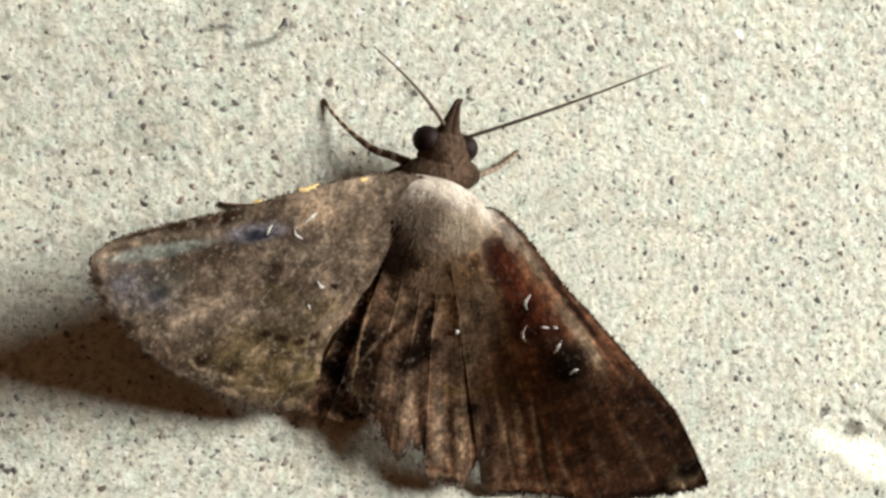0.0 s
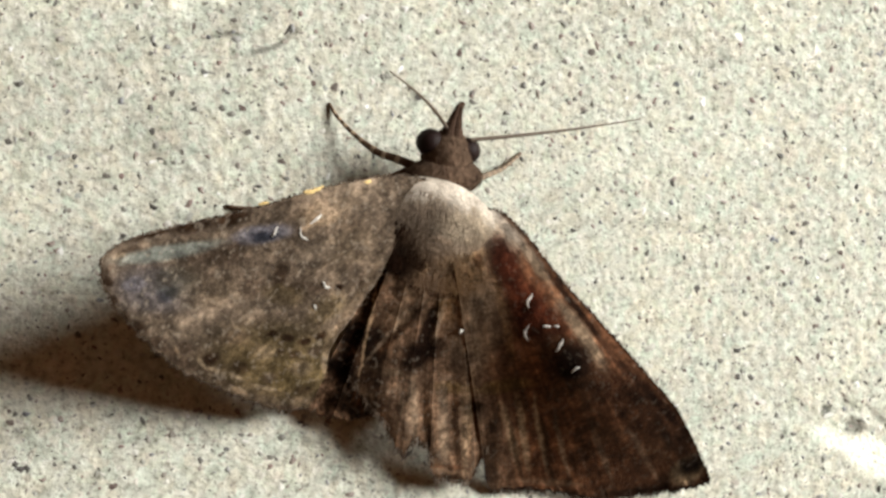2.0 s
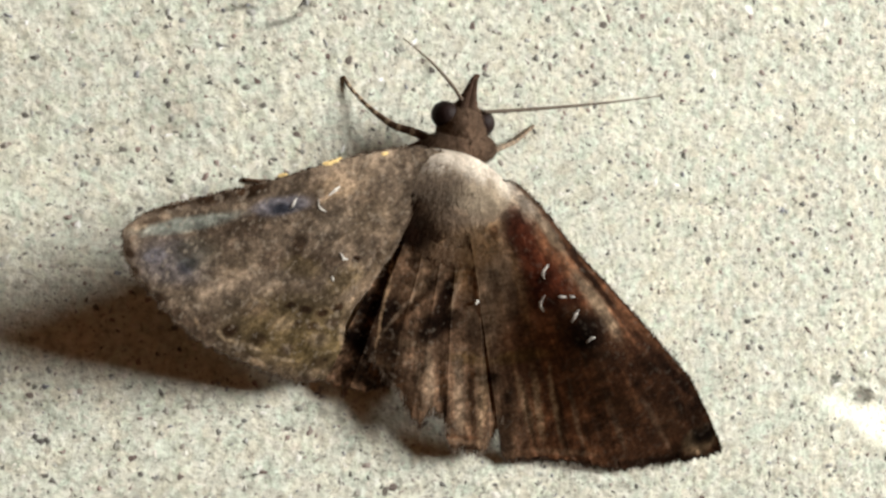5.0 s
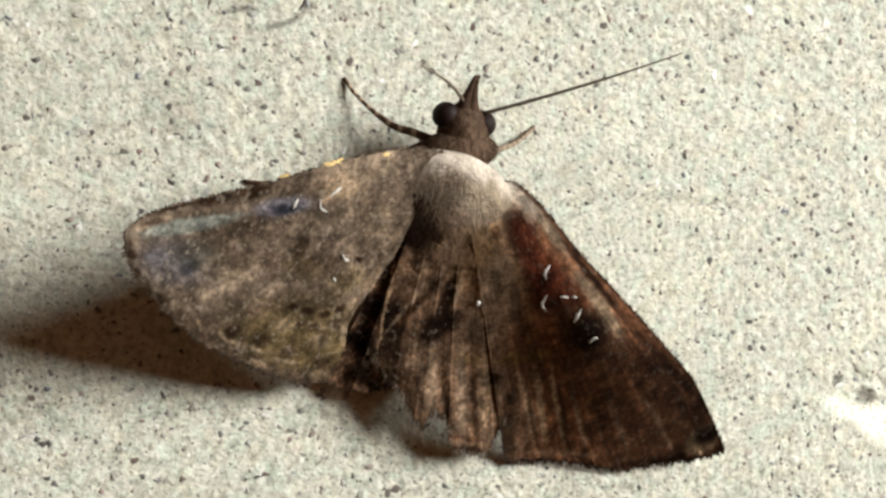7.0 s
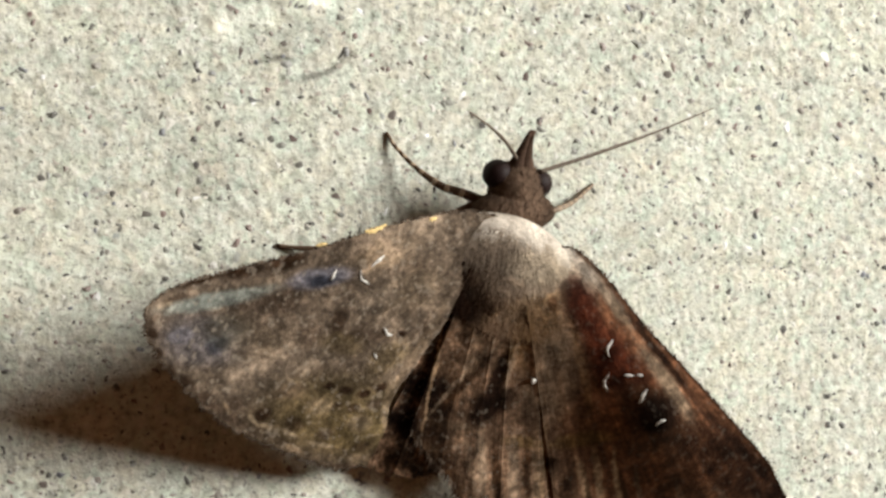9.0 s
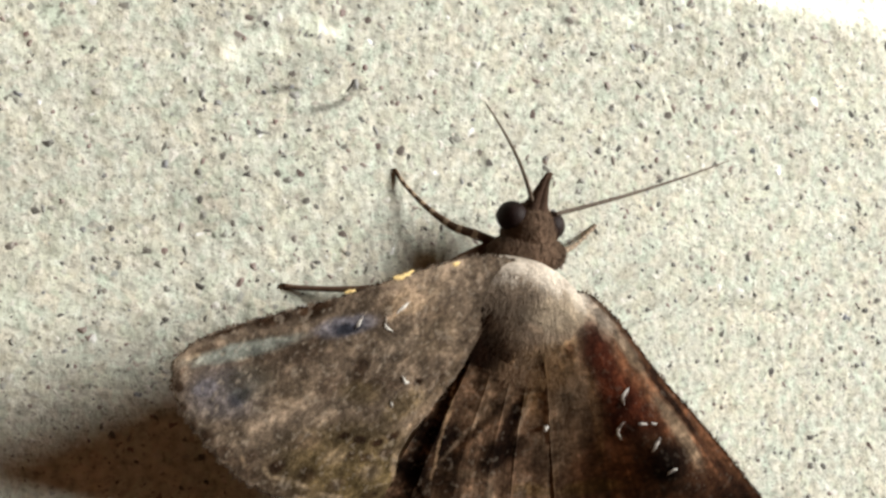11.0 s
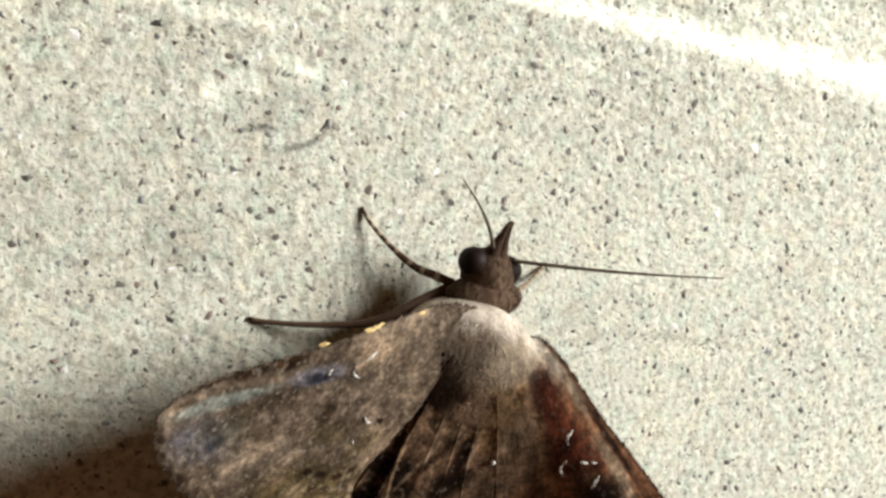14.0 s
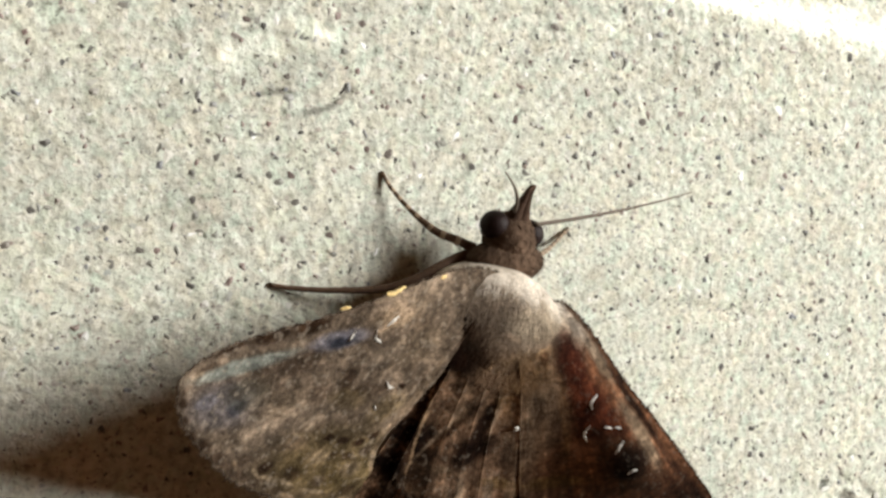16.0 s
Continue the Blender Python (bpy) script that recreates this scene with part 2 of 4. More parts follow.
def relief(x, y):
    """Height of the concrete in centimetres."""
    z = 0.035 * (value_noise(x * 0.7 + 20, y * 0.7 + 20, 3, 3) - 0.5)
    z = z + 0.018 * (value_noise(x * 4 + 20, y * 4 + 20, 7, 3) - 0.5)
    z = z + 0.010 * (value_noise(x * 16 + 40, y * 16 + 40, 9, 2) - 0.5)
    near = np.clip(np.hypot(x * 0.5, y) - 1.2, 0, 1)
    z = z * (0.35 + 0.65 * near)
    # joint: bright bevelled lip, flat floor and a far wall
    lip = groove_near(x) + 0.03 * (value_noise(x * 3 + 8, y * 0 + 3, 4, 3) - 0.5)
    width = np.clip(0.07 + 0.035 * (x + 0.7), 0.05, 0.22)
    depth = 0.075
    down = np.clip((y - lip) / width, 0, 1)
    far = np.clip((y - (lip + 0.52 + 0.02 * x)) / 0.25, 0, 1)
    z = z - depth * (down * down * (3 - 2 * down)) * (1 - far * far * (3 - 2 * far))
    for cx, cy, rx, ry, turn, deep in HOLLOWS:
        c, s = math.cos(turn), math.sin(turn)
        u, v = ((x - cx) * c + (y - cy) * s) / rx, (-(x - cx) * s + (y - cy) * c) / ry
        z = z - deep * np.exp(-np.power(u * u + v * v, 2.0))
    for cx, cy, length, half, turn, deep in SCARS:
        # a flake knocked out: a ramp that sinks to a short broken wall
        c, s = math.cos(turn), math.sin(turn)
        u, v = (x - cx) * c + (y - cy) * s, -(x - cx) * s + (y - cy) * c
        wob = 0.03 * (value_noise(x * 14 + 9, y * 14 + 9, 2, 2) - 0.5)
        f = np.clip((u + wob) / length, 0, 1)
        wall = 1 - np.clip((u + wob - length) / 0.03, 0, 1)
        z = z - deep * f * wall * np.exp(-np.power(v / half, 4.0))
    return z


def pattern(x, y):
    """Concrete's skin brightness: lamplight painted on the joint's lip, paler fresh flakes, grey patches."""
    lip = groove_near(x)
    width = np.clip(0.07 + 0.035 * (x + 0.7), 0.05, 0.22)
    rag = 0.09 * (value_noise(x * 5 + 8, y * 5 + 3, 14, 4) - 0.5)
    d = (y - lip - width * 0.5 + rag) / (width * 0.75)
    # the light that the bevelled lip catches is put into its colour
    k = 0.82 + 0.46 * np.exp(-d ** 4) * (0.3 + 0.7 * np.clip(x + 0.6, 0, 1))
    beyond = np.clip((y - lip - 0.25) / 0.1, 0, 1)
    k = k + 0.10 * beyond * np.clip(x - 0.5, 0, 1)
    for cx, cy, rx, ry, turn, w in SKIN:
        c, s = math.cos(turn), math.sin(turn)
        wx, wy = x + rag, y + 0.09 * (value_noise(x * 6 + 3, y * 6 + 31, 15, 4) - 0.5)
        u, v = ((wx - cx) * c + (wy - cy) * s) / rx, (-(wx - cx) * s + (wy - cy) * c) / ry
        k = k + w * np.exp(-np.power(u * u + v * v, 2.0))
    return np.clip(k, 0.3, 1.45)


# x, y, length, half width, heading, depth of each flake scar
SCARS = [(-1.40, 1.72, 0.10, 0.07, 2.6, 0.006), (-1.58, 1.64, 0.10, 0.07, 2.6, 0.006), (-1.02, 1.88, 0.14, 0.05, 2.5, 0.006), (0.96, 2.08, 0.10, 0.07, 2.4, 0.008),
         (3.05, -1.16, 0.30, 0.10, 0.9, 0.012), (3.30, -1.28, 0.30, 0.14, 0.9, 0.015)]
# x, y, half length, half width, turn, change of brightness: pale and dark marks
PALE_MARKS = [
    (3.18, -1.21, 0.28, 0.075, -0.42, 0.55), (3.52, -1.35, 0.3, 0.13, -0.35, 0.6), (3.85, -1.42, 0.25, 0.16, -0.3, 0.35), (-1.28, 1.77, 0.12, 0.065, -0.2, 0.34), (-1.52, 1.69, 0.13, 0.06, 0.25, 0.32),
    (-1.0, 1.89, 0.17, 0.05, -0.35, 0.34), (0.95, 2.11, 0.08, 0.06, 0.1, 0.3), (-1.74, 2.155, 0.22, 0.04, -0.16, 0.34), (-1.34, 2.115, 0.24, 0.045, -0.08, 0.34), (1.9, 0.9, 0.9, 0.25, 0.1, 0.06),
    (-0.9, 2.3, 0.5, 0.15, 0, 0.05),
]
# darker marks, the first two in the pits beside the pale chip
DARK_MARKS = [
    (3.04, -0.98, 0.045, 0.045, -0.4, -0.6), (3.28, -1.09, 0.075, 0.05, -0.4, -0.75), (3.38, -1.12, 0.05, 0.025, -0.3, -0.2), (-1.72, 0.86, 0.17, 0.2, 0.3, -0.14), (-1.18, 1.64, 0.12, 0.06, -0.4, -0.15),
    (-0.82, 1.66, 0.03, 0.05, 0.2, -0.2), (-1.5, 0.78, 0.1, 0.025, -0.1, -0.2), (-0.01, 1.2, 0.022, 0.06, 0.35, -0.4), (-0.63, 1.25, 0.03, 0.035, 0.2, -0.3), (2.23, 1.49, 0.05, 0.05, 0, -0.3),
    (0.55, 2.06, 0.06, 0.025, 0, -0.4), (-1.42, 2.29, 0.03, 0.02, 0, -0.5), (-1.64, 2.03, 0.022, 0.022, 0, -0.5), (0.47, 2.345, 0.012, 0.07, -0.25, -0.4), (-1.2, 1.95, 0.35, 0.05, -0.5, -0.08),
]
# slightly darker areas; the long thin one runs along the joint's far wall
DULL_AREAS = [
    (-2.1, 1.0, 0.5, 0.6, 0.1, -0.04), (2.6, 2.82, 1.2, 0.05, -0.1, -0.08), (-1.2, 1.0, 0.3, 0.2, 0.4, -0.06),
]
SCRATCHES = [
    (-1.319, 1.483, 0.067, 0.014, 0.44, -0.5), (-1.218, 1.52, 0.054, 0.024, 0.23, -0.55), (-1.139, 1.518, 0.039, 0.014, -0.39, -0.5), (-0.998, 1.433, 0.086, 0.02, 0.32, -0.5), (-0.87, 1.505, 0.083, 0.024, 0.71, -0.45),
    (-0.793, 1.542, 0.026, 0.018, -0.51, -0.5), (-1.171, 1.791, 0.074, 0.05, -0.54, -0.15), (-1.025, 1.741, 0.102, 0.05, -0.18, -0.12), (-0.942, 1.669, 0.063, 0.04, -1.69, -0.15),
]
SKIN = PALE_MARKS + DARK_MARKS + DULL_AREAS + SCRATCHES


# x, y, half length, half width, turn, depth of each hollow or (negative) knob
HOLLOWS = [
    (3.04, -0.98, 0.045, 0.045, -0.4, 0.02), (3.28, -1.09, 0.075, 0.05, -0.4, 0.025), (-1.25, 1.53, 0.13, 0.018, 0.3, 0.012), (-0.98, 1.475, 0.12, 0.018, 0.15, 0.012),
    (-0.84, 1.53, 0.08, 0.018, 0.6, 0.014), (-1.72, 0.86, 0.17, 0.20, 0.3, 0.01), (0.47, 2.34, 0.010, 0.08, -0.25, 0.012), (2.0, 0.3, 0.5, 0.03, -0.1, 0.008),
]


def stretch(lo, hi, step, far):
    """Even steps from lo to hi, then ever longer ones out to far on both sides."""
    inner = np.arange(lo, hi + step / 2, step)
    grow = []
    d = step
    while sum(grow) < far:
        d *= 1.35
        grow.append(d)
    out = np.cumsum(grow)
    return np.concatenate([inner[0] - out[::-1], inner, inner[-1] + out])


def build_ground():
    xs, ys = stretch(-3.8, 4.2, 0.016, 300), stretch(-2.3, 3.2, 0.016, 300)
    x, y = np.meshgrid(xs, ys, indexing="ij")
    z = relief(x, y)
    me = mesh("ground", np.stack([x, y, z], -1).reshape(-1, 3), grid_faces(len(xs), len(ys)), M_CONCRETE,
              np.repeat(pattern(x, y).reshape(-1, 1), 3, 1))
    return tagged(new("ground", me), "pale sand concrete with dark grains and a shallow joint", "ground", kind="structure")


def scatter(name, count, size, mat, seed, label, proud=0.25, flat=0.5, longest=1.5):
    """Sand grains set into the concrete, each an uneven eight-sided pebble."""
    rng = np.random.default_rng(seed)
    x, y = rng.uniform(-3.7, 4.2, count), rng.uniform(-2.5, 3.3, count)
    keep = pattern(x, y) < 0.93
    x, y = x[keep], y[keep]
    count = len(x)
    r = size[0] + (size[1] - size[0]) * rng.random(count) ** 2.2
    z = relief(x, y)
    base = np.array([(1, 0, 0), (0.5, 0.87, 0.1), (-0.5, 0.87, 0), (-1, 0, 0.1), (-0.5, -0.87, 0), (0.5, -0.87, 0.1), (0.1, 0, 1), (0, 0, -1)], float)
    v = base[None] * rng.uniform(0.3, 1.6, (count, 8, 1)) * r[:, None, None] * np.array([1, 1, flat])
    v[:, :, 0] *= rng.uniform(0.8, longest, count)[:, None]
    a = rng.uniform(0, 2 * np.pi, count)
    c, s = np.cos(a)[:, None], np.sin(a)[:, None]
    v = np.stack([v[..., 0] * c - v[..., 1] * s + x[:, None], v[..., 0] * s + v[..., 1] * c + y[:, None],
                  v[..., 2] + (z - flat * r * (1 - 2 * proud) * 0.5)[:, None]], -1)
    tri = [(i, (i + 1) % 6, 6) for i in range(6)] + [((i + 1) % 6, i, 7) for i in range(6)]
    faces = (np.array(tri)[None] + (np.arange(count) * 8)[:, None, None]).reshape(-1, 3)
    return tagged(new(name, mesh(name, v.reshape(-1, 3), faces, mat, smooth=False)), label, "sand grains", kind="stuff")


ground = build_ground()
scatter("dark_sand_grains", 11000, (0.005, 0.027), M_DARK, 5, "dark grey and brown sand grains set in concrete", 0.1, 0.35, 1.7)
M_GREY = grain_material("grey_sand_grains", [(0.0, (0.30, 0.295, 0.26)), (0.35, (0.42, 0.42, 0.37)), (0.65, (0.47, 0.42, 0.36)), (1.0, (0.40, 0.42, 0.39))], 0.85)
scatter("grey_sand_grains", 6000, (0.007, 0.026), M_GREY, 8, "flat grey sand grains set in concrete", 0.02, 0.12)
scatter("pale_sand_grains", 3500, (0.010, 0.034), M_PALE, 6, "cream and white sand grains set in concrete", 0.05, 0.14)


# the larger single grains that stand out
GRAINS_BEYOND = [(-1.64, 2.03), (-1.82, 1.96), (-1.43, 1.9), (-0.86, 2.13), (-0.74, 1.95), (-1.42, 1.56), (-1.68, 1.38), (-0.59, 1.49), (-0.82, 1.69), (-1.6, 1.22), (-1.55, 1.14), (-1.42, 1.08), (-1.25, 1.06), (-1.06, 1.1), (-0.67, 1.23), (-1.12, 1.06), (-1.17, 1.61), (-0.98, 1.64), (-0.77, 1.38), (-0.53, 1.22), (-0.04, 1.23), (0.02, 1.17), (0.54, 2.06), (0.7, 1.52), (1.23, 1.52), (1.44, 1.5), (1.04, 1.45), (0.89, 1.3), (2.21, 1.5), (2.94, 2.1), (0.38, 1.83), (1.29, 1.99), (1.79, 1.93), (1.1, 1.64), (0.3, 1.48), (1.59, 1.23), (1.87, 1.33), (2.96, 1.43)]
GRAINS_NEAR = [(2.14, 0.26), (2.03, -0.09), (1.59, -0.29), (1.93, -0.66), (2.2, -0.6), (2.37, -0.68), (2.43, -0.02), (2.98, -0.58), (2.12, -0.85), (2.69, -1.14), (2.96, 0.69), (3.21, 0.71), (2.88, 0.37), (3.17, 0.16), (2.98, -0.17), (2.8, -1.42), (2.96, -1.85), (3.0, -1.66), (2.77, -1.84), (1.97, -1.76), (1.82, -1.78), (-2.5, -0.8), (-2.43, -1.15), (-2.49, -0.87), (-1.16, -1.64), (-2.05, -1.58), (-1.21, -1.08), (-1.1, -1.41), (-0.74, -1.52), (-0.3, -1.57), (-0.05, -1.16), (0.14, -1.66), (-1.61, -1.41), (-1.85, -1.38), (-1.9, -1.28), (0.32, -1.76), (-0.24, -1.56)]
GRAINS_BESIDE = [(-1.36, 1.28), (-2.13, 0.73), (-1.95, 0.62), (-1.62, 0.73), (-1.09, 0.91), (-0.87, 0.73), (-1.67, 0.9), (3.22, -0.12), (2.82, -0.6), (3.39, 0.44), (-2.38, 1.58), (-2.51, 0.81), (-1.49, 0.77), (0.49, 2.31)]


def single_grains():
    rng = np.random.default_rng(17)
    kinds = []
    for k in range(5):
        v, f = ellipsoid((0, 0, 0), (1, 1, 0.3), 8, 5)
        v = v * (1 + rng.uniform(-0.45, 0.5, (len(v), 1)))
        kinds.append(mesh("sand_grain", v, f, M_SPECK, smooth=False))
    for n, (x, y) in enumerate(GRAINS_BEYOND + GRAINS_NEAR + GRAINS_BESIDE):
        ob = new("sand_grain", kinds[n % 5])
        ob.parent = ground
        ob.location = (x * CM, y * CM, float(relief(np.array(x), np.array(y))) * CM)
        r = rng.uniform(0.014, 0.027)
        ob.rotation_euler, ob.scale = (0, 0, rng.uniform(0, 6.28)), (r * rng.uniform(0.9, 1.5), r * 0.8, r * 0.5)


single_grains()


# ---- moth ----
moth = tagged(new("moth"), "brown patterned moth resting with raised spread wings on concrete", "moth")


def paint(x, y, base, spots, seed, rough=0.009):
    """Pattern colours: a ground colour, then soft-edged patches (x, y, half length, half width, turn, strength, colour)."""
    wx = x + rough * (value_noise(x * 9 + 30, y * 9 + 30, seed, 3) - 0.5) * 2 + rough * (value_noise(x * 32 + 30, y * 32 + 30, seed + 3, 2) - 0.5) * 1.8
    wy = y + rough * (value_noise(x * 9 + 70, y * 9 + 50, seed + 5, 3) - 0.5) * 2 + rough * (value_noise(x * 32 + 10, y * 32 + 60, seed + 4, 2) - 0.5) * 1.8
    col = np.broadcast_to(np.asarray(base, float), (*x.shape, 3)).copy()
    for cx, cy, rx, ry, turn, w, c in spots:
        a = radians(turn)
        u = ((wx - cx) * math.cos(a) + (wy - cy) * math.sin(a)) / rx
        v = (-(wx - cx) * math.sin(a) + (wy - cy) * math.cos(a)) / ry
        k = (min(1.0, 1.2 * w) * np.exp(-np.power(u * u + v * v, 2.6)))[..., None]
        col = col * (1 - k) + np.asarray(c, float) * k
    return col


# the control net of the back: one smooth skin over thorax, folded hindwings and the flatter forewing (x, y, height)
BACK_NET = [
    (-0.30, 0.45, 0.57), (0.03, 0.62, 0.56), (0.05, 0.42, 0.65), (0.33, 0.50, 0.50), (-0.22, 0.15, 0.56), (0.12, 0.15, 0.61),
    (0.38, 0.20, 0.62), (0.56, 0.27, 0.57), (0.80, -0.04, 0.62), (1.08, -0.35, 0.68), (1.33, -0.61, 0.67), (1.60, -0.88, 0.57),
    (1.97, -1.36, 0.24), (0.56, -0.12, 0.69), (0.73, -0.41, 0.71), (0.86, -0.57, 0.72), (1.20, -0.95, 0.50), (0.19, -0.33, 0.46),
    (0.45, -0.60, 0.44), (-0.25, -0.20, 0.42), (1.67, -1.47, 0.08), (1.20, -1.50, 0.04), (0.80, -1.42, 0.04), (0.52, -1.38, 0.04),
    (0.75, -1.00, 0.28), (0.15, -1.28, 0.17), (0.15, -0.80, 0.30), (-0.12, -1.02, 0.26), (-0.30, -0.75, 0.29), (-0.70, -0.82, 0.13),
]


def thin_plate(r):
    return r * r * np.log(np.maximum(r, 1e-9))


def solve_net():
    p = np.array(BACK_NET)
    n = len(p)
    k = thin_plate(np.hypot(p[:, None, 0] - p[None, :, 0], p[:, None, 1] - p[None, :, 1])) + 0.004 * np.eye(n)
    lin = np.c_[np.ones(n), p[:, :2]]
    return p, np.linalg.solve(np.block([[k, lin], [lin.T, np.zeros((3, 3))]]), np.r_[p[:, 2], 0, 0, 0])


NET_POINTS, NET_WEIGHTS = solve_net()


def back_height(x, y):
    """Height in centimetres of the moth's back at places of the plan."""
    n = len(NET_POINTS)
    z = NET_WEIGHTS[n] + NET_WEIGHTS[n + 1] * x + NET_WEIGHTS[n + 2] * y
    for (px, py, _), w in zip(NET_POINTS, NET_WEIGHTS[:n]):
        z = z + w * thin_plate(np.hypot(x - px, y - py))
    return z


GREY, SAND, CREAM, WHITISH, ASH = (0.125, 0.099, 0.078), (0.22, 0.165, 0.115), (0.33, 0.265, 0.19), (0.52, 0.455, 0.385), (0.115, 0.084, 0.060)
OLIVE, TAN, GREEN_SHEEN, BLUE, SLATE = (0.105, 0.080, 0.036), (0.17, 0.115, 0.065), (0.26, 0.31, 0.305), (0.19, 0.195, 0.25), (0.072, 0.074, 0.092)
UMBER, RUST, MAROON, BROWN, DUSK = (0.026, 0.015, 0.009), (0.085, 0.042, 0.024), (0.045, 0.013, 0.007), (0.058, 0.034, 0.021), (0.165, 0.122, 0.090)
ASHEN = (0.22, 0.18, 0.145)
LICHEN, MUD, STONE, PEWTER = (0.095, 0.096, 0.072), (0.066, 0.047, 0.035), (0.165, 0.130, 0.096), (0.135, 0.108, 0.084)
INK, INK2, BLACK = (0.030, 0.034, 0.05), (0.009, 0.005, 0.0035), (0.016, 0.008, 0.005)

# the green and blue patches put the front edge's glossy sheen into the colour
COSTA_SPOTS = [
    (-1.852, 0.137, 0.113, 0.021, 34, 0.70, MUD), (-1.698, 0.251, 0.115, 0.027, 16, 1.00, UMBER), (-1.484, 0.297, 0.117, 0.041, 13, 1.00, UMBER),
    (-1.265, 0.336, 0.119, 0.042, 16, 1.00, UMBER), (-1.600, 0.151, 0.309, 0.040, 10, 0.60, GREEN_SHEEN), (-1.896, 0.094, 0.067, 0.021, 42, 0.45, MUD),
    (-1.681, -0.059, 0.234, 0.143, -10, 0.55, SLATE), (-1.611, -0.082, 0.063, 0.051, 0, 0.70, INK), (-1.799, -0.026, 0.061, 0.044, 0, 0.35, BLUE),
    (-1.079, 0.255, 0.178, 0.051, 10, 0.75, BLUE), (-1.081, 0.240, 0.081, 0.032, 8, 0.90, INK), (-1.291, 0.152, 0.147, 0.063, 10, 0.55, MUD),
    (-0.706, 0.393, 0.238, 0.086, 23, 0.50, SAND), (-0.527, 0.483, 0.240, 0.111, 14, 0.35, ASHEN),
]
TIP_SPOTS = [
    (-1.938, -0.004, 0.036, 0.028, 0, 0.80, UMBER), (-1.907, -0.110, 0.039, 0.032, -20, 0.80, UMBER), (-1.845, -0.207, 0.046, 0.036, -30, 0.80, UMBER),
    (-1.763, -0.275, 0.057, 0.040, -30, 0.80, UMBER), (-1.653, -0.365, 0.058, 0.034, -35, 0.70, UMBER), (-1.873, 0.127, 0.047, 0.015, 20, 0.25, CREAM),
    (-1.955, 0.052, 0.029, 0.024, 0, 0.50, MUD), (-1.557, -0.012, 0.127, 0.096, 0, 0.30, LICHEN), (-1.354, -0.204, 0.232, 0.114, 15, 0.30, ASHEN),
    (-1.377, -0.079, 0.196, 0.085, 12, 0.35, STONE), (-1.120, -0.182, 0.188, 0.074, 20, 0.25, ASHEN), (-1.161, -0.599, 0.520, 0.199, -12, 0.42, MUD),
    (-0.770, -0.650, 0.217, 0.166, 0, 0.35, OLIVE), (-1.370, 0.114, 0.194, 0.076, 10, 0.35, MUD), (-1.547, -0.274, 0.194, 0.074, -15, 0.40, PEWTER),
    (-1.573, -0.436, 0.196, 0.035, -35, 0.70, MUD),
]
DISC_DOTS = [
    (-0.969, 0.017, 0.048, 0.080, -15, 0.70, UMBER), (-1.128, -0.055, 0.075, 0.073, 0, 0.50, MUD), (-0.816, -0.058, 0.149, 0.044, -5, 0.45, UMBER),
    (-0.936, -0.101, 0.140, 0.061, -10, 0.40, OLIVE), (-0.924, -0.500, 0.460, 0.237, -8, 0.60, OLIVE), (-0.989, -0.332, 0.038, 0.024, 0, 0.85, UMBER),
    (-0.892, -0.363, 0.046, 0.028, 0, 0.85, UMBER), (-0.784, -0.383, 0.043, 0.025, 0, 0.85, UMBER), (-0.685, -0.361, 0.047, 0.028, 10, 0.85, UMBER),
    (-0.593, -0.060, 0.033, 0.031, 0, 0.85, BLACK), (-0.466, -0.037, 0.033, 0.049, 0, 0.60, UMBER), (-0.547, 0.184, 0.184, 0.114, 20, 0.50, STONE),
    (-0.761, 0.149, 0.142, 0.060, 15, 0.50, ASHEN), (-0.558, 0.317, 0.081, 0.046, 0, 0.35, ASH),
]
CRESCENTS = [
    (-1.353, -0.471, 0.057, 0.042, 10, 0.85, UMBER), (-1.402, -0.497, 0.040, 0.013, -49, 0.90, CREAM), (-1.336, -0.531, 0.043, 0.014, -7, 0.80, CREAM),
    (-1.176, -0.534, 0.055, 0.043, 0, 0.60, UMBER), (-1.203, -0.583, 0.058, 0.014, -25, 0.70, CREAM), (-1.509, -0.393, 0.046, 0.034, 0, 0.70, MUD),
    (-1.546, -0.421, 0.039, 0.013, -53, 0.70, SAND), (-0.987, -0.605, 0.049, 0.036, 0, 0.60, MUD), (-1.017, -0.666, 0.079, 0.014, -16, 0.70, CREAM),
    (-0.795, -0.558, 0.079, 0.051, 0, 0.45, STONE), (-0.766, -0.694, 0.072, 0.037, 0, 0.60, UMBER), (-0.760, -0.765, 0.116, 0.018, -8, 0.60, SAND),
    (-1.239, -0.709, 0.185, 0.031, -26, 0.70, UMBER),
]
EDGE_LINES = [
    (-0.900, -0.807, 0.190, 0.021, -7, 0.70, MUD), (-0.614, -0.557, 0.145, 0.037, -82, 0.65, SAND), (-0.479, -0.134, 0.278, 0.030, 62, 0.40, SAND),
    (-0.662, -0.728, 0.094, 0.029, 54, 0.60, UMBER), (-0.662, -0.190, 0.145, 0.077, 30, 0.40, OLIVE), (-0.713, -0.453, 0.058, 0.032, 0, 0.70, MUD),
    (-0.838, -0.467, 0.043, 0.029, 0, 0.70, UMBER), (-0.928, -0.446, 0.035, 0.025, 0, 0.60, UMBER), (-1.033, -0.443, 0.084, 0.050, 0, 0.40, STONE),
    (-1.192, -0.659, 0.088, 0.014, -31, 0.70, SAND), (-0.636, -0.509, 0.036, 0.051, 0, 0.50, CREAM), (-1.211, -0.350, 0.102, 0.048, 0, 0.50, MUD),
]
LEFT_SPOTS = COSTA_SPOTS + TIP_SPOTS + DISC_DOTS + CRESCENTS + EDGE_LINES
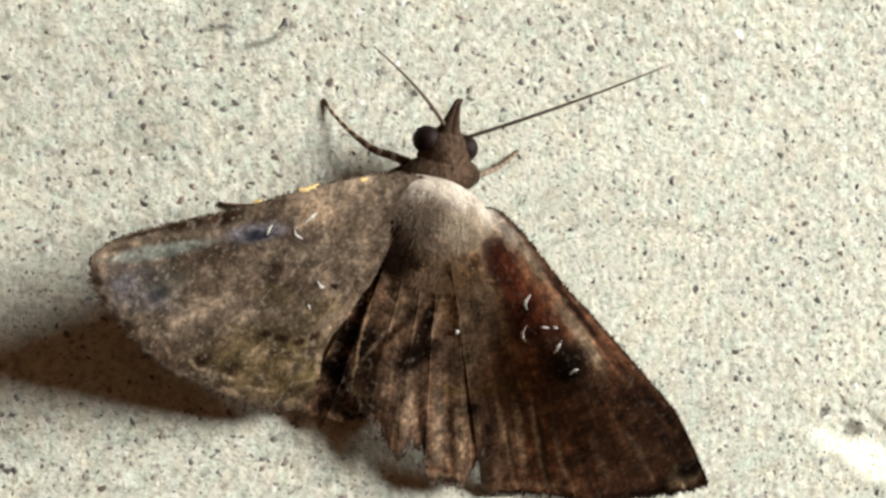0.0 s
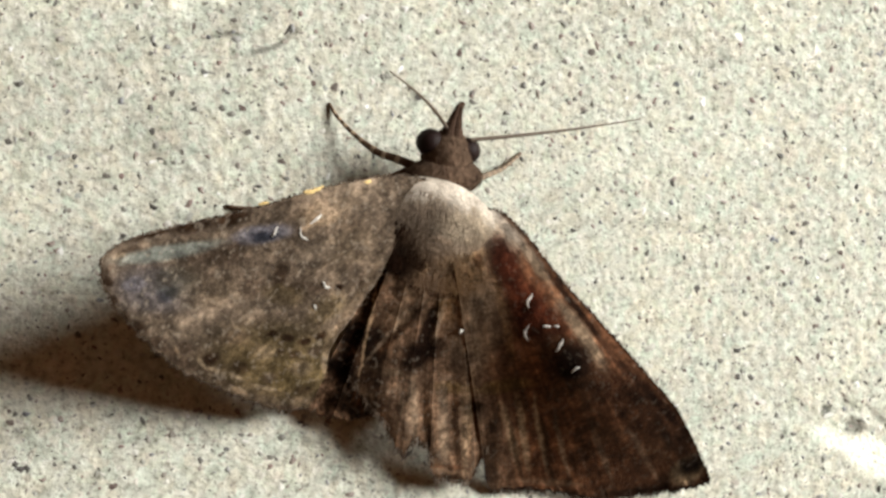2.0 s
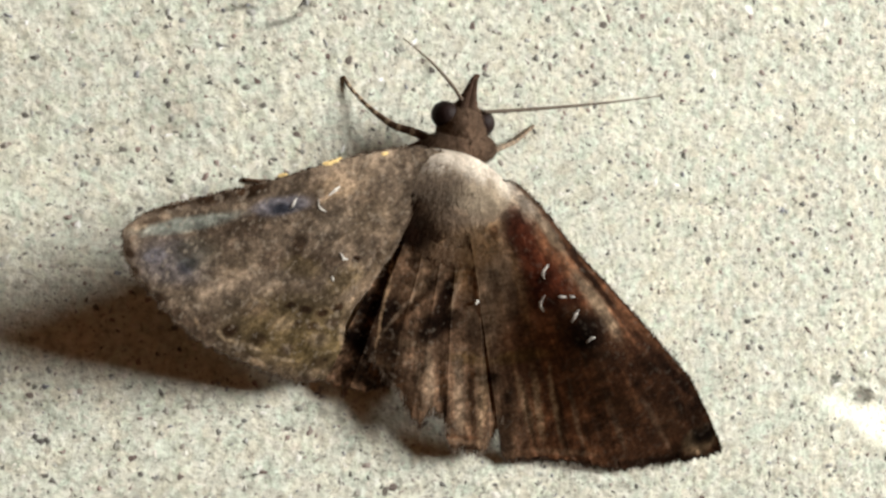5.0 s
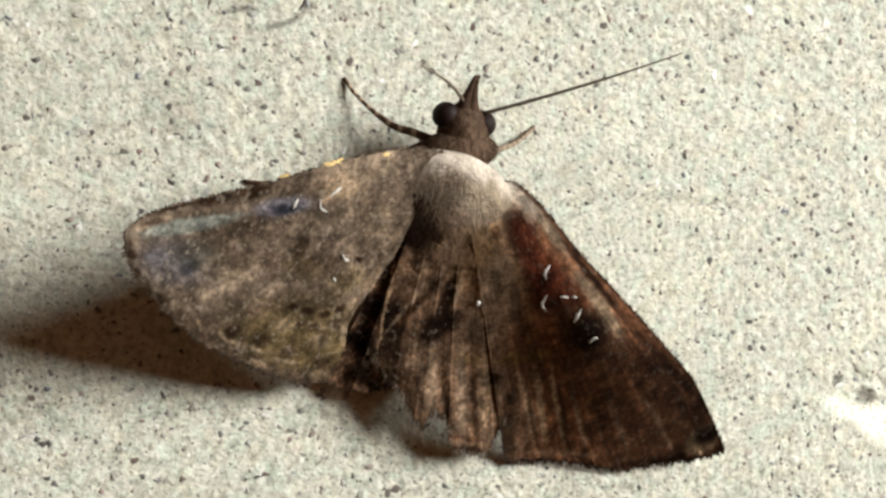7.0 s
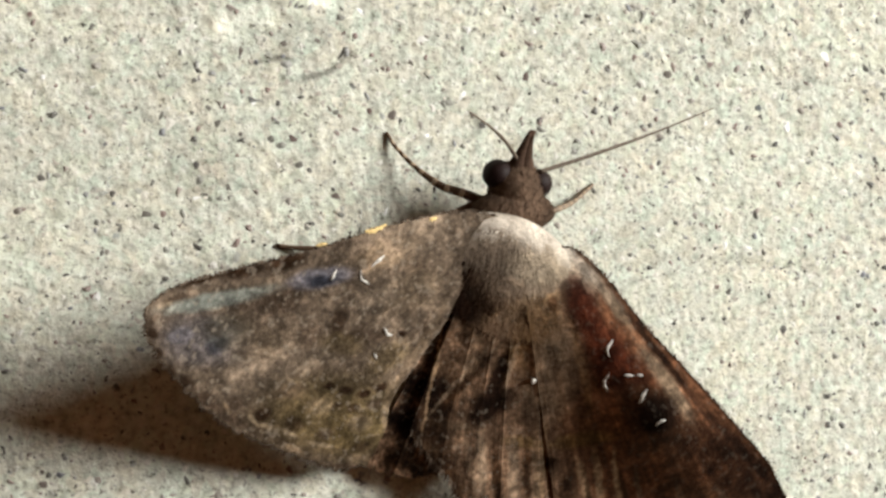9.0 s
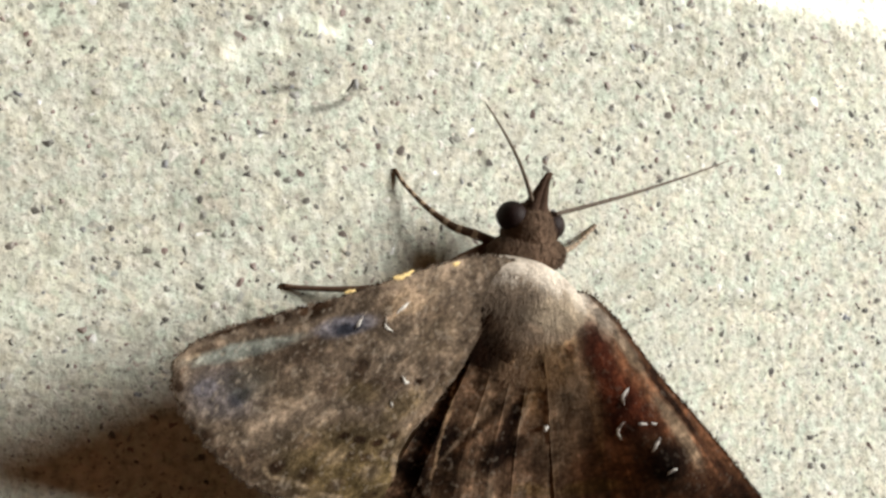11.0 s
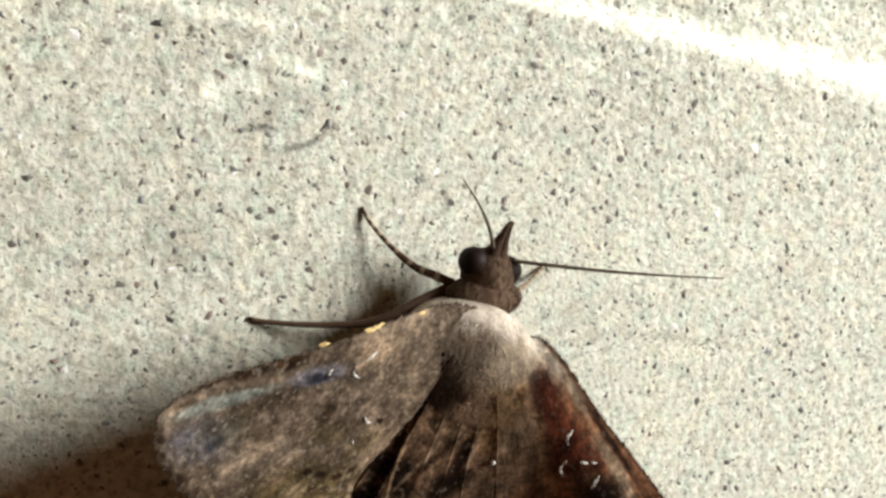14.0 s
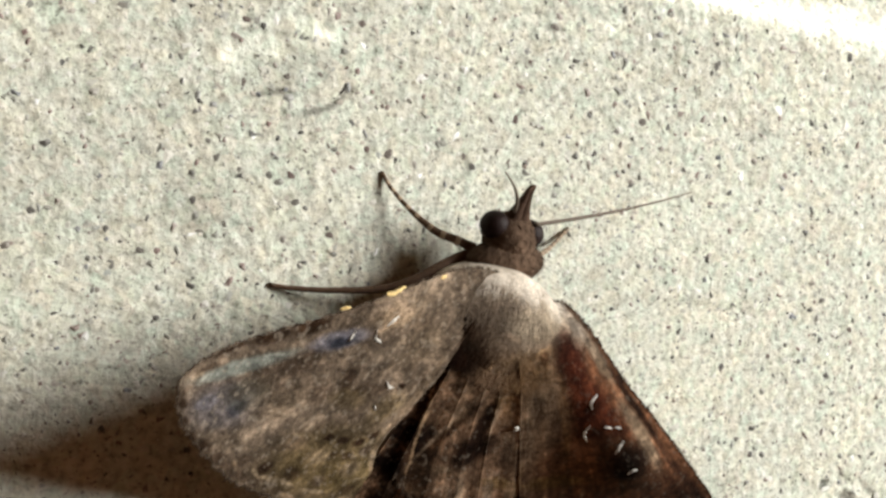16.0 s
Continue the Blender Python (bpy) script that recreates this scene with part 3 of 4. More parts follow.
LEFT_TONE = (0.90, 0.83, 0.755)
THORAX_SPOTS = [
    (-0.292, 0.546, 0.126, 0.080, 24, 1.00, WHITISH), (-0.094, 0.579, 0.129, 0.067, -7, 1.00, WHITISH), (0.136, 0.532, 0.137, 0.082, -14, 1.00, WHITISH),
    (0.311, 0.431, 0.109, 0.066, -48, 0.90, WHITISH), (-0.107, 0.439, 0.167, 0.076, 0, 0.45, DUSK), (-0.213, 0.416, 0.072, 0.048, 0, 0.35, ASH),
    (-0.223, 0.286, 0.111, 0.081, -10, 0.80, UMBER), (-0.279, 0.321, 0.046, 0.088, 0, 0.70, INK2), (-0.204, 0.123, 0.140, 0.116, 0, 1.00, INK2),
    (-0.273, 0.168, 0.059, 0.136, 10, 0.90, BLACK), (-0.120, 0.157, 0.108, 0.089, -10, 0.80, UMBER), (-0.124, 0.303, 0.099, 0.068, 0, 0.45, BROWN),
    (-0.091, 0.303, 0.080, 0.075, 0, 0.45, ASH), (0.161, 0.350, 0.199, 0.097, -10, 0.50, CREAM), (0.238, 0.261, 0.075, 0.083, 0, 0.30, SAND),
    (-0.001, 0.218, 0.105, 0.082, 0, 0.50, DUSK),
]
# the broad tan and ashen patches are painted lighter to offset the slope's shade
SADDLE_SPOTS = [
    (0.138, 0.144, 0.211, 0.055, 0, 0.60, TAN), (0.085, 0.089, 0.031, 0.052, 0, 0.75, UMBER), (0.166, 0.130, 0.028, 0.048, 0, 0.75, UMBER),
    (0.243, 0.102, 0.031, 0.048, 0, 0.70, RUST), (-0.074, 0.062, 0.157, 0.031, -5, 0.60, SAND), (-0.167, -0.028, 0.101, 0.056, 0, 0.50, ASH),
    (-0.076, -0.091, 0.136, 0.084, 20, 0.45, DUSK), (0.178, -0.092, 0.159, 0.211, 0, 0.60, TAN), (0.277, -0.304, 0.146, 0.289, -5, 0.70, ASHEN),
    (0.166, -0.197, 0.033, 0.250, 0, 0.35, DUSK), (0.267, -0.272, 0.265, 0.019, -81, 0.35, ASHEN), (0.412, -0.236, 0.307, 0.028, -75, 0.50, TAN),
]
# near-black patches in the folds beside the left forewing's rear edge, pale lines between
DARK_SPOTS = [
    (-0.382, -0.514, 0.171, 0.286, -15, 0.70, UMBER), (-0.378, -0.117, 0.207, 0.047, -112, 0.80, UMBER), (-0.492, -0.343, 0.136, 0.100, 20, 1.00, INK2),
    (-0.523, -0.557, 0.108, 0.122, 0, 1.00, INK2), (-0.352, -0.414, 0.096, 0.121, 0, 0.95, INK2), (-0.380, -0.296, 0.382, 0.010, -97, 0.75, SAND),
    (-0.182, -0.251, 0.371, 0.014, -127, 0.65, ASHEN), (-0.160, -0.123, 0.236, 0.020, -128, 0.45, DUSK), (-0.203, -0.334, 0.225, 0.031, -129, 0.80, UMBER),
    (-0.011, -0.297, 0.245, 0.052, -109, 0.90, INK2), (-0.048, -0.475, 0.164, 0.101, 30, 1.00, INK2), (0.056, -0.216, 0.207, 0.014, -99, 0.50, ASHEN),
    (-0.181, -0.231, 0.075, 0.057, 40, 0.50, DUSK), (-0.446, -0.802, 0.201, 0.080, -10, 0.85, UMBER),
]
FAN_SPOTS = [
    (-0.351, -0.766, 0.114, 0.048, -57, 0.55, STONE), (-0.259, -0.900, 0.224, 0.059, -75, 0.80, UMBER), (-0.290, -0.578, 0.159, 0.028, -11, 0.50, STONE),
    (-0.145, -0.824, 0.177, 0.025, -77, 0.45, ASHEN), (-0.082, -0.808, 0.192, 0.037, -85, 0.60, ASHEN), (0.020, -0.947, 0.299, 0.034, -83, 0.80, UMBER),
    (0.126, -0.951, 0.300, 0.038, -85, 0.60, ASHEN), (0.211, -0.982, 0.332, 0.027, -83, 0.75, UMBER), (0.265, -0.966, 0.353, 0.027, -84, 0.60, STONE),
    (0.292, -0.835, 0.272, 0.018, -86, 0.85, SAND), (0.186, -1.302, 0.169, 0.033, -10, 0.80, UMBER), (0.161, -1.216, 0.172, 0.016, -10, 0.50, RUST),
    (-0.150, -0.841, 0.050, 0.146, -10, 0.50, MUD),
]
BAND_SPOTS = [
    (0.173, -0.699, 0.136, 0.040, -7, 0.50, OLIVE), (0.476, -0.685, 0.167, 0.051, 11, 0.55, OLIVE), (0.212, -0.809, 0.034, 0.034, 0, 0.80, UMBER),
    (0.334, -0.820, 0.033, 0.038, 0, 0.80, UMBER), (0.464, -1.141, 0.301, 0.065, -79, 0.70, UMBER), (0.581, -1.033, 0.245, 0.027, -65, 0.80, SAND),
    (0.652, -1.005, 0.293, 0.026, -70, 0.80, SAND), (0.762, -1.015, 0.311, 0.017, -68, 0.90, SAND), (0.906, -1.084, 0.265, 0.017, -65, 0.50, ASHEN),
    (0.640, -1.146, 0.276, 0.019, -69, 0.70, UMBER), (0.823, -1.107, 0.328, 0.021, -68, 0.60, UMBER), (1.163, -1.129, 0.294, 0.018, -57, 0.25, ASHEN),
    (1.467, -1.178, 0.284, 0.020, -48, 0.20, ASHEN),
]
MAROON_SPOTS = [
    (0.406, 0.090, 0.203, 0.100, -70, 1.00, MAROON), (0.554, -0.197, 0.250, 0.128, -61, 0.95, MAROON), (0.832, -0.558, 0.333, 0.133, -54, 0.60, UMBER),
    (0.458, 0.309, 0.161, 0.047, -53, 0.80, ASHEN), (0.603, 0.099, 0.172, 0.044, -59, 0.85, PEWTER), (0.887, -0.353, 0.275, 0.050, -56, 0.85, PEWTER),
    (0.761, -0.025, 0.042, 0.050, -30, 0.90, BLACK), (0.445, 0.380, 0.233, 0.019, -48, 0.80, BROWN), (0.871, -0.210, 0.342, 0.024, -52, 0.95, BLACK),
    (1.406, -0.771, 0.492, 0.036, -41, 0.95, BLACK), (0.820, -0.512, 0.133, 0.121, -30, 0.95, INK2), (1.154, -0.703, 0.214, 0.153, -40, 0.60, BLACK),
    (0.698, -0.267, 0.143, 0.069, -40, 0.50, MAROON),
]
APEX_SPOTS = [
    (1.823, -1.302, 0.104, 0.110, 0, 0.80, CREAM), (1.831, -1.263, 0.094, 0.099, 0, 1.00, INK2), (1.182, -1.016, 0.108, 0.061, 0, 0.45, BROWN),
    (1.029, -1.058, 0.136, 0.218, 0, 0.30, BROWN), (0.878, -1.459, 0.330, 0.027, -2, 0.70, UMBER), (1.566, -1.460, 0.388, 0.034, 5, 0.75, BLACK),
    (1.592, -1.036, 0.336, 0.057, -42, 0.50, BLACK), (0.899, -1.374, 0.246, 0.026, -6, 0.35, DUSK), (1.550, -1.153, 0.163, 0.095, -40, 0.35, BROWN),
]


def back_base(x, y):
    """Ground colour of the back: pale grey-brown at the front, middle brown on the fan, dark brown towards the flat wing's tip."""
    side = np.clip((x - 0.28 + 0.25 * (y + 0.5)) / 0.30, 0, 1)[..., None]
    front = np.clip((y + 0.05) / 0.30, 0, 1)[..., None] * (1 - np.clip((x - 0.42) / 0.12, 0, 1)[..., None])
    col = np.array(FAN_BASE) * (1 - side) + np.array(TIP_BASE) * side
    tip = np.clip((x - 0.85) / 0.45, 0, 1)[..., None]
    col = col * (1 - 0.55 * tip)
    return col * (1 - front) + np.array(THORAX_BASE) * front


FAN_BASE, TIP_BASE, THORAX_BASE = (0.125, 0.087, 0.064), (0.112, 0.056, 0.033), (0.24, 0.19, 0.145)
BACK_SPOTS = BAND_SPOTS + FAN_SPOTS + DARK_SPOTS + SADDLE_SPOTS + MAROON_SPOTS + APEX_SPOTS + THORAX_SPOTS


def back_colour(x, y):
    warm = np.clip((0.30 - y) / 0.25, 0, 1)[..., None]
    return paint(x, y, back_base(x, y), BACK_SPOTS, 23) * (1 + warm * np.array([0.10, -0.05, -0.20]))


def left_colour(x, y):
    return paint(x, y, GREY, LEFT_SPOTS, 11)


def wing(name, root, margin, front, colour, seed, label, lift=None, bulge=(0.0, 0.0), nu=280, nv=240, ragged=0.014, thick=0.008,
         mottle=1.0, scallop=0.0, flecks=0.2, veins=7, pleat=0.004, back_edge=None, streaks=1.3, tone=(1, 1, 1)):
    """A wing ruled from its root edge to its outer margin. With lift given it lies that far over the back's skin; front: points along the front edge."""
    s, v = np.meshgrid(np.linspace(0, 1, nu), np.linspace(0, 1, nv), indexing="ij")
    r0 = np.asarray(root[0], float) * (1 - v[..., None]) + np.asarray(root[1], float) * v[..., None]
    out = spline(margin, nv)
    fine = np.random.default_rng(seed).uniform(-1, 1, nv) * ragged * 0.45
    jag = fine + (value_noise(np.linspace(0, nv * 0.14, nv) + 3, np.full(nv, seed + 0.5), seed, 3) - 0.5) * 2 * ragged
    jag = jag + scallop * np.abs(np.sin(np.linspace(0, np.pi * 13, nv)))
    p = r0 + s[..., None] * (out[None] - r0)
    hump = 4 * s * (1 - s)
    p[..., 2] += hump * (bulge[0] * (1 - (1 - v) ** 2 - v ** 2) + bulge[1] * v ** 2)
    if front is not None:
        edge = spline(front, nu)
        p += ((1 - v) ** 3)[..., None] * (edge[:, None] - p[:, :1])
    if back_edge is not None:
        edge = spline([(x, y, float(back_height(np.array(x), np.array(y))) + 0.016) for x, y in back_edge], nu)
        worn = 0.035 * (value_noise(np.linspace(0, 22, nu), np.full(nu, 3.3), seed + 40, 3) - 0.5) * np.clip(np.linspace(0, 3, nu), 0, 1)
        p += (v ** 4)[..., None] * (edge[:, None] - p[:, -1:]) + (v ** 18)[..., None] * worn[:, None, None] * np.array([1, 0.3, 0])
    p += (s ** 14)[..., None] * jag[None, :, None] * np.array([0.3, 1, 0.2])
    if lift is not None:
        p[..., 2] = back_height(p[..., 0], p[..., 1]) + lift - 0.022 * np.clip(1 - s * 6, 0, 1) ** 2
    run = v * 2 * np.pi * veins + 0.5 * np.sin(s * 5) + 3.0 * (value_noise(v * 3 + 2, s * 0.8 + 4, seed + 30, 2) - 0.5)
    folds = np.cos(run) * np.clip(0.15 + 1.3 * s, 0, 1)
    vein = np.exp(-((np.mod(run / (2 * np.pi) + 0.5, 1) - 0.5) / 0.055) ** 2) * np.clip(s * 3, 0, 1)
    p[..., 2] += pleat * (folds + 0.6 * vein)
    p[..., 2] += 0.010 * (value_noise(p[..., 0] * 5 + 20, p[..., 1] * 5 + 20, seed + 2, 3) - 0.5)
    col = colour(p[..., 0], p[..., 1])
    streak = value_noise(v * 60 + 3, s * 6 + 5, seed + 8, 3)
    big = value_noise(p[..., 0] * 6 + 20, p[..., 1] * 6 + 30, 32, 3) - 0.5
    mid = value_noise(p[..., 0] * 17 + 50, p[..., 1] * 17 + 40, 34, 3) - 0.5
    small = value_noise(p[..., 0] * 50 + 50, p[..., 1] * 50 + 40, 36, 2) - 0.5
    broken = (streak - 0.5) * np.clip(s * 2 - 0.2, 0, 1)
    shade = np.exp(mottle * (2.6 * big + 3.4 * mid + 2.4 * small) + streaks * broken) * (1 + 0.30 * vein * np.clip((mid + 0.2) * 4, 0, 1))
    col = col * shade[..., None] * np.array(tone)
    for scale, limit, amount, dye in ((28, 0.655, 0.75 * flecks, UMBER), (40, 0.68, 0.6 * flecks, (0.40, 0.33, 0.26))):
        k = np.clip((value_noise(p[..., 0] * scale + 11, p[..., 1] * scale + 17, seed + scale, 2) - limit) * 14, 0, 1)[..., None] * amount
        col = col * (1 - k) + np.array(dye) * k
    top = p.reshape(-1, 3)
    low = top - np.array([0, 0, thick])
    n = len(top)
    rim = np.concatenate([np.arange(nv), np.arange(1, nu) * nv + nv - 1, (nu - 1) * nv + np.arange(nv - 2, -1, -1), np.arange(nu - 2, 0, -1) * nv])
    nxt = np.roll(rim, -1)
    faces = np.concatenate([grid_faces(nu, nv), grid_faces(nu, nv, n, True), np.stack([rim, nxt, nxt + n, rim + n], 1)])
    me = mesh(name, np.concatenate([top, low]), faces, M_WING, np.concatenate([col.reshape(-1, 3)] * 2))
    return part(name, me, moth, label)


left_forewing = wing(
    "forewing", ((-0.06, 0.58, 0.575), (-0.22, 0.30, 0.60)),
    [(-1.97, 0.11, 1.06), (-1.96, -0.01, 1.02), (-1.86, -0.20, 0.86), (-1.65, -0.43, 0.66), (-1.49, -0.56, 0.50), (-1.27, -0.67, 0.40), (-1.09, -0.76, 0.32), (-0.90, -0.83, 0.24), (-0.73, -0.82, 0.19)],
    [(-0.06, 0.59, 0.575), (-0.25, 0.615, 0.605), (-0.42, 0.595, 0.66), (-0.80, 0.505, 0.83), (-1.15, 0.395, 0.87), (-1.59, 0.285, 0.93), (-1.84, 0.21, 1.03), (-1.97, 0.11, 1.06)],
    left_colour, 11, "grey-brown mottled forewing with olive middle", bulge=(0.03, 0.02), mottle=0.48, scallop=0.012, flecks=0.45, veins=6, streaks=0.4, tone=LEFT_TONE,
    back_edge=[(-0.22, 0.30), (-0.36, -0.02), (-0.49, -0.25), (-0.60, -0.43), (-0.63, -0.62), (-0.72, -0.82)])
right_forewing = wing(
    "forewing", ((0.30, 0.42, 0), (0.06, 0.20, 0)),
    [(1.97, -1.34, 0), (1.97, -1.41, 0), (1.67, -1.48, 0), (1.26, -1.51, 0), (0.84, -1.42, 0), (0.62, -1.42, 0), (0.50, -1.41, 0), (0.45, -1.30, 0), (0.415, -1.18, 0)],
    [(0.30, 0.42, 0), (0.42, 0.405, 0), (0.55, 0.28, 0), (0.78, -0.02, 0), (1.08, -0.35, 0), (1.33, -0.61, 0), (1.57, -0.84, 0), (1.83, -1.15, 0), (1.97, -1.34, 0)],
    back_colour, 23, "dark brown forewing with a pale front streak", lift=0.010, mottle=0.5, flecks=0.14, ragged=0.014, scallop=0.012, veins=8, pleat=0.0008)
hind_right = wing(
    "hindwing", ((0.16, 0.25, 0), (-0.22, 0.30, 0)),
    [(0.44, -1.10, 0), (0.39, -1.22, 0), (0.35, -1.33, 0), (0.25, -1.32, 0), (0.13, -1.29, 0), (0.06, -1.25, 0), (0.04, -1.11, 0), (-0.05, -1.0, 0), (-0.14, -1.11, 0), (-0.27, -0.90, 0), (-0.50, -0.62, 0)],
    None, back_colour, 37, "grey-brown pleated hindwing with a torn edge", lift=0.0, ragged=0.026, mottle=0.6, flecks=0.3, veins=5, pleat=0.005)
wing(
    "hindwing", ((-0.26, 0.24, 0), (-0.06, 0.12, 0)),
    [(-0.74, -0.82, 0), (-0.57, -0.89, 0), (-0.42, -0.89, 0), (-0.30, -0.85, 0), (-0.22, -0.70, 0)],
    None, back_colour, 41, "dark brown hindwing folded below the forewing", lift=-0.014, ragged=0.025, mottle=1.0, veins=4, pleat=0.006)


def fringe(host, nu, nv, count, length, pale, dark, seed, front=False):
    """Loose scales that stand out past the outer margin of a wing, or past its front edge."""
    rng = np.random.default_rng(seed)
    co = np.empty(len(host.data.vertices) * 3)
    host.data.vertices.foreach_get("co", co)
    grid = (co.reshape(-1, 3)[:nu * nv] / CM).reshape(nu, nv, 3)
    if front:
        grid, nv = grid.transpose(1, 0, 2)[::-1], nu
    at = rng.uniform(0, nv - 1.001, count)
    k, w = at.astype(int), (at % 1)[:, None]
    edge = grid[-2, k] * (1 - w) + grid[-2, k + 1] * w
    out = grid[-1, k] - grid[-12, k]
    out /= np.linalg.norm(out, axis=1)[:, None]
    out += rng.normal(0, 0.22, (count, 3)) * np.array([1, 1, 0.4])
    along = grid[-1, k + 1] - grid[-1, k]
    along /= np.linalg.norm(along, axis=1)[:, None] + 1e-9
    half = along * rng.uniform(0.003, 0.007, count)[:, None]
    tip = edge + out * length * rng.uniform(0.3, 1.1, count)[:, None]
    lift = np.array([0, 0, 0.004])
    v = np.stack([edge - half + lift, edge + half + lift, tip + half * 0.5, tip - half * 0.5], 1).reshape(-1, 3)
    f = (np.arange(count) * 4)[:, None] + np.arange(4)
    mixed = np.clip(0.5 + 0.5 * np.sin(at * 0.45 + seed) + rng.normal(0, 0.35, count), 0, 1)[:, None]
    col = np.asarray(pale) * mixed + np.asarray(dark) * (1 - mixed)
    ob = part("fringe", mesh("fringe", v, f, M_WING, np.repeat(col, 4, 0)), host, "ragged fringe of brown and cream scales")
    return tagged(ob, kind="stuff")


fringe(left_forewing, 280, 240, 500, 0.022, (0.085, 0.064, 0.048), (0.035, 0.022, 0.014), 81)
fringe(right_forewing, 280, 240, 1100, 0.040, (0.075, 0.050, 0.036), (0.022, 0.013, 0.009), 82)
fringe(right_forewing, 280, 240, 700, 0.020, (0.075, 0.045, 0.030), (0.018, 0.010, 0.007), 84, True)
fringe(left_forewing, 280, 240, 500, 0.018, (0.12, 0.090, 0.066), (0.025, 0.016, 0.011), 85, True)
fringe(hind_right, 280, 240, 550, 0.045, (0.16, 0.12, 0.09), (0.035, 0.022, 0.015), 83)


def surface_height(wings, x, y):
    """Height in centimetres of the topmost wing at a place of the plan."""
    best = -1.0
    for ob in wings:
        co = np.empty(len(ob.data.vertices) * 3)
        ob.data.vertices.foreach_get("co", co)
        co = co.reshape(-1, 3)[:len(ob.data.vertices) // 2] / CM
        d = np.hypot(co[:, 0] - x, co[:, 1] - y)
        if d.min() < 0.03:
            best = max(best, co[d.argmin(), 2])
    return best


def mark(host, points, width, mat, label, name="marking"):
    """A raised stroke of scales laid along a wing."""
    p = spline([(x, y, 0) for x, y in points], 14)
    p[:, 2] = [surface_height((host,), x, y) + 0.004 for x, y, _ in p]
    w = 0.85 * width * np.sin(np.linspace(0.35, np.pi - 0.35, 14))
    tan = np.gradient(p, axis=0)
    side = np.stack([-tan[:, 1], tan[:, 0], 0 * tan[:, 0]], 1)
    side /= np.linalg.norm(side, axis=1)[:, None]
    rag = np.random.default_rng(int(abs(points[0][0]) * 1000)).uniform(0.6, 1.3, (2, 14))
    rows = np.stack([p + side * (w * rag[0])[:, None] - (0, 0, 0.008), p + (0, 0, 0.006), p - side * (w * rag[1])[:, None] - (0, 0, 0.008)], 1)
    return part(name, mesh(name, rows.reshape(-1, 3), grid_faces(14, 3), mat), host, label)


for points, width in (([(2.566 - 2, -0.10), (2.535 - 2, -0.15), (2.545 - 2, -0.19)], 0.014), ([(0.555, -0.285), (0.535, -0.34), (0.56, -0.39)], 0.013),
                      ([(0.63, -0.295), (0.68, -0.30)], 0.013), ([(0.70, -0.295), (0.735, -0.30)], 0.012), ([(0.755, -0.375), (0.735, -0.42), (0.715, -0.455)], 0.015),
                      ([(0.86, -0.55), (0.835, -0.56), (0.815, -0.585)], 0.014), ([(0.13, -0.335), (0.16, -0.335), (0.19, -0.33)], 0.022), ([(0.145, -0.53), (0.175, -0.535)], 0.016)):
    mark(right_forewing, points, width, M_WHITE, "white stroke of scales")
for points, width in (([(-1.00, 0.30), (-1.02, 0.265), (-1.03, 0.24)], 0.014), ([(-0.87, 0.30), (-0.86, 0.25), (-0.81, 0.22)], 0.012), ([(-0.74, 0.37), (-0.78, 0.34), (-0.81, 0.31)], 0.013),
                      ([(-0.70, -0.02), (-0.68, -0.05), (-0.65, -0.06)], 0.014), ([(-0.745, -0.16), (-0.73, -0.19)], 0.012)):
    mark(left_forewing, points, width, M_WHITE, "white stroke of scales")
for points, width in (([(-0.86, 0.49), (-0.80, 0.505), (-0.74, 0.53)], 0.018), ([(-1.12, 0.415), (-1.06, 0.43)], 0.016), ([(-0.48, 0.565), (-0.43, 0.575)], 0.016)):
    mark(left_forewing, points, width, M_YELLOW, "straw-yellow dash of scales")

def coat(p, base, spots, seed):
    """Hair colour at places of the body: the pattern, broken up by tufts of darker and lighter hair."""
    big = value_noise(p[:, 0] * 9 + 40, p[:, 1] * 9 + 40, 71, 3)
    fine = value_noise(p[:, 0] * 30 + 40, p[:, 1] * 22 + 40, 73, 2)
    return paint(p[:, 0], p[:, 1], base, spots, seed, 0.03) * np.exp(0.8 * (big - 0.5) + 0.8 * (fine - 0.5))[:, None]


def body_part(name, centre, radii, base, spots, seed, label, lumps=0.12):
    v, f = ellipsoid(centre, radii, 56, 40, lumps, seed)
    return part(name, mesh(name, v, f, M_FUR, coat(v, base, spots, seed)), moth, label)


THORAX_CENTRE = (0.03, 0.335)


def thorax_plan(r, a):
    """A place of the plan at share r of the thorax's outline, in direction a."""
    x = r * 0.42 * np.cos(a)
    y = r * np.where(np.sin(a) > 0, 0.295, 0.36) * np.sin(a)
    return THORAX_CENTRE[0] + x, THORAX_CENTRE[1] + y - 0.14 * x


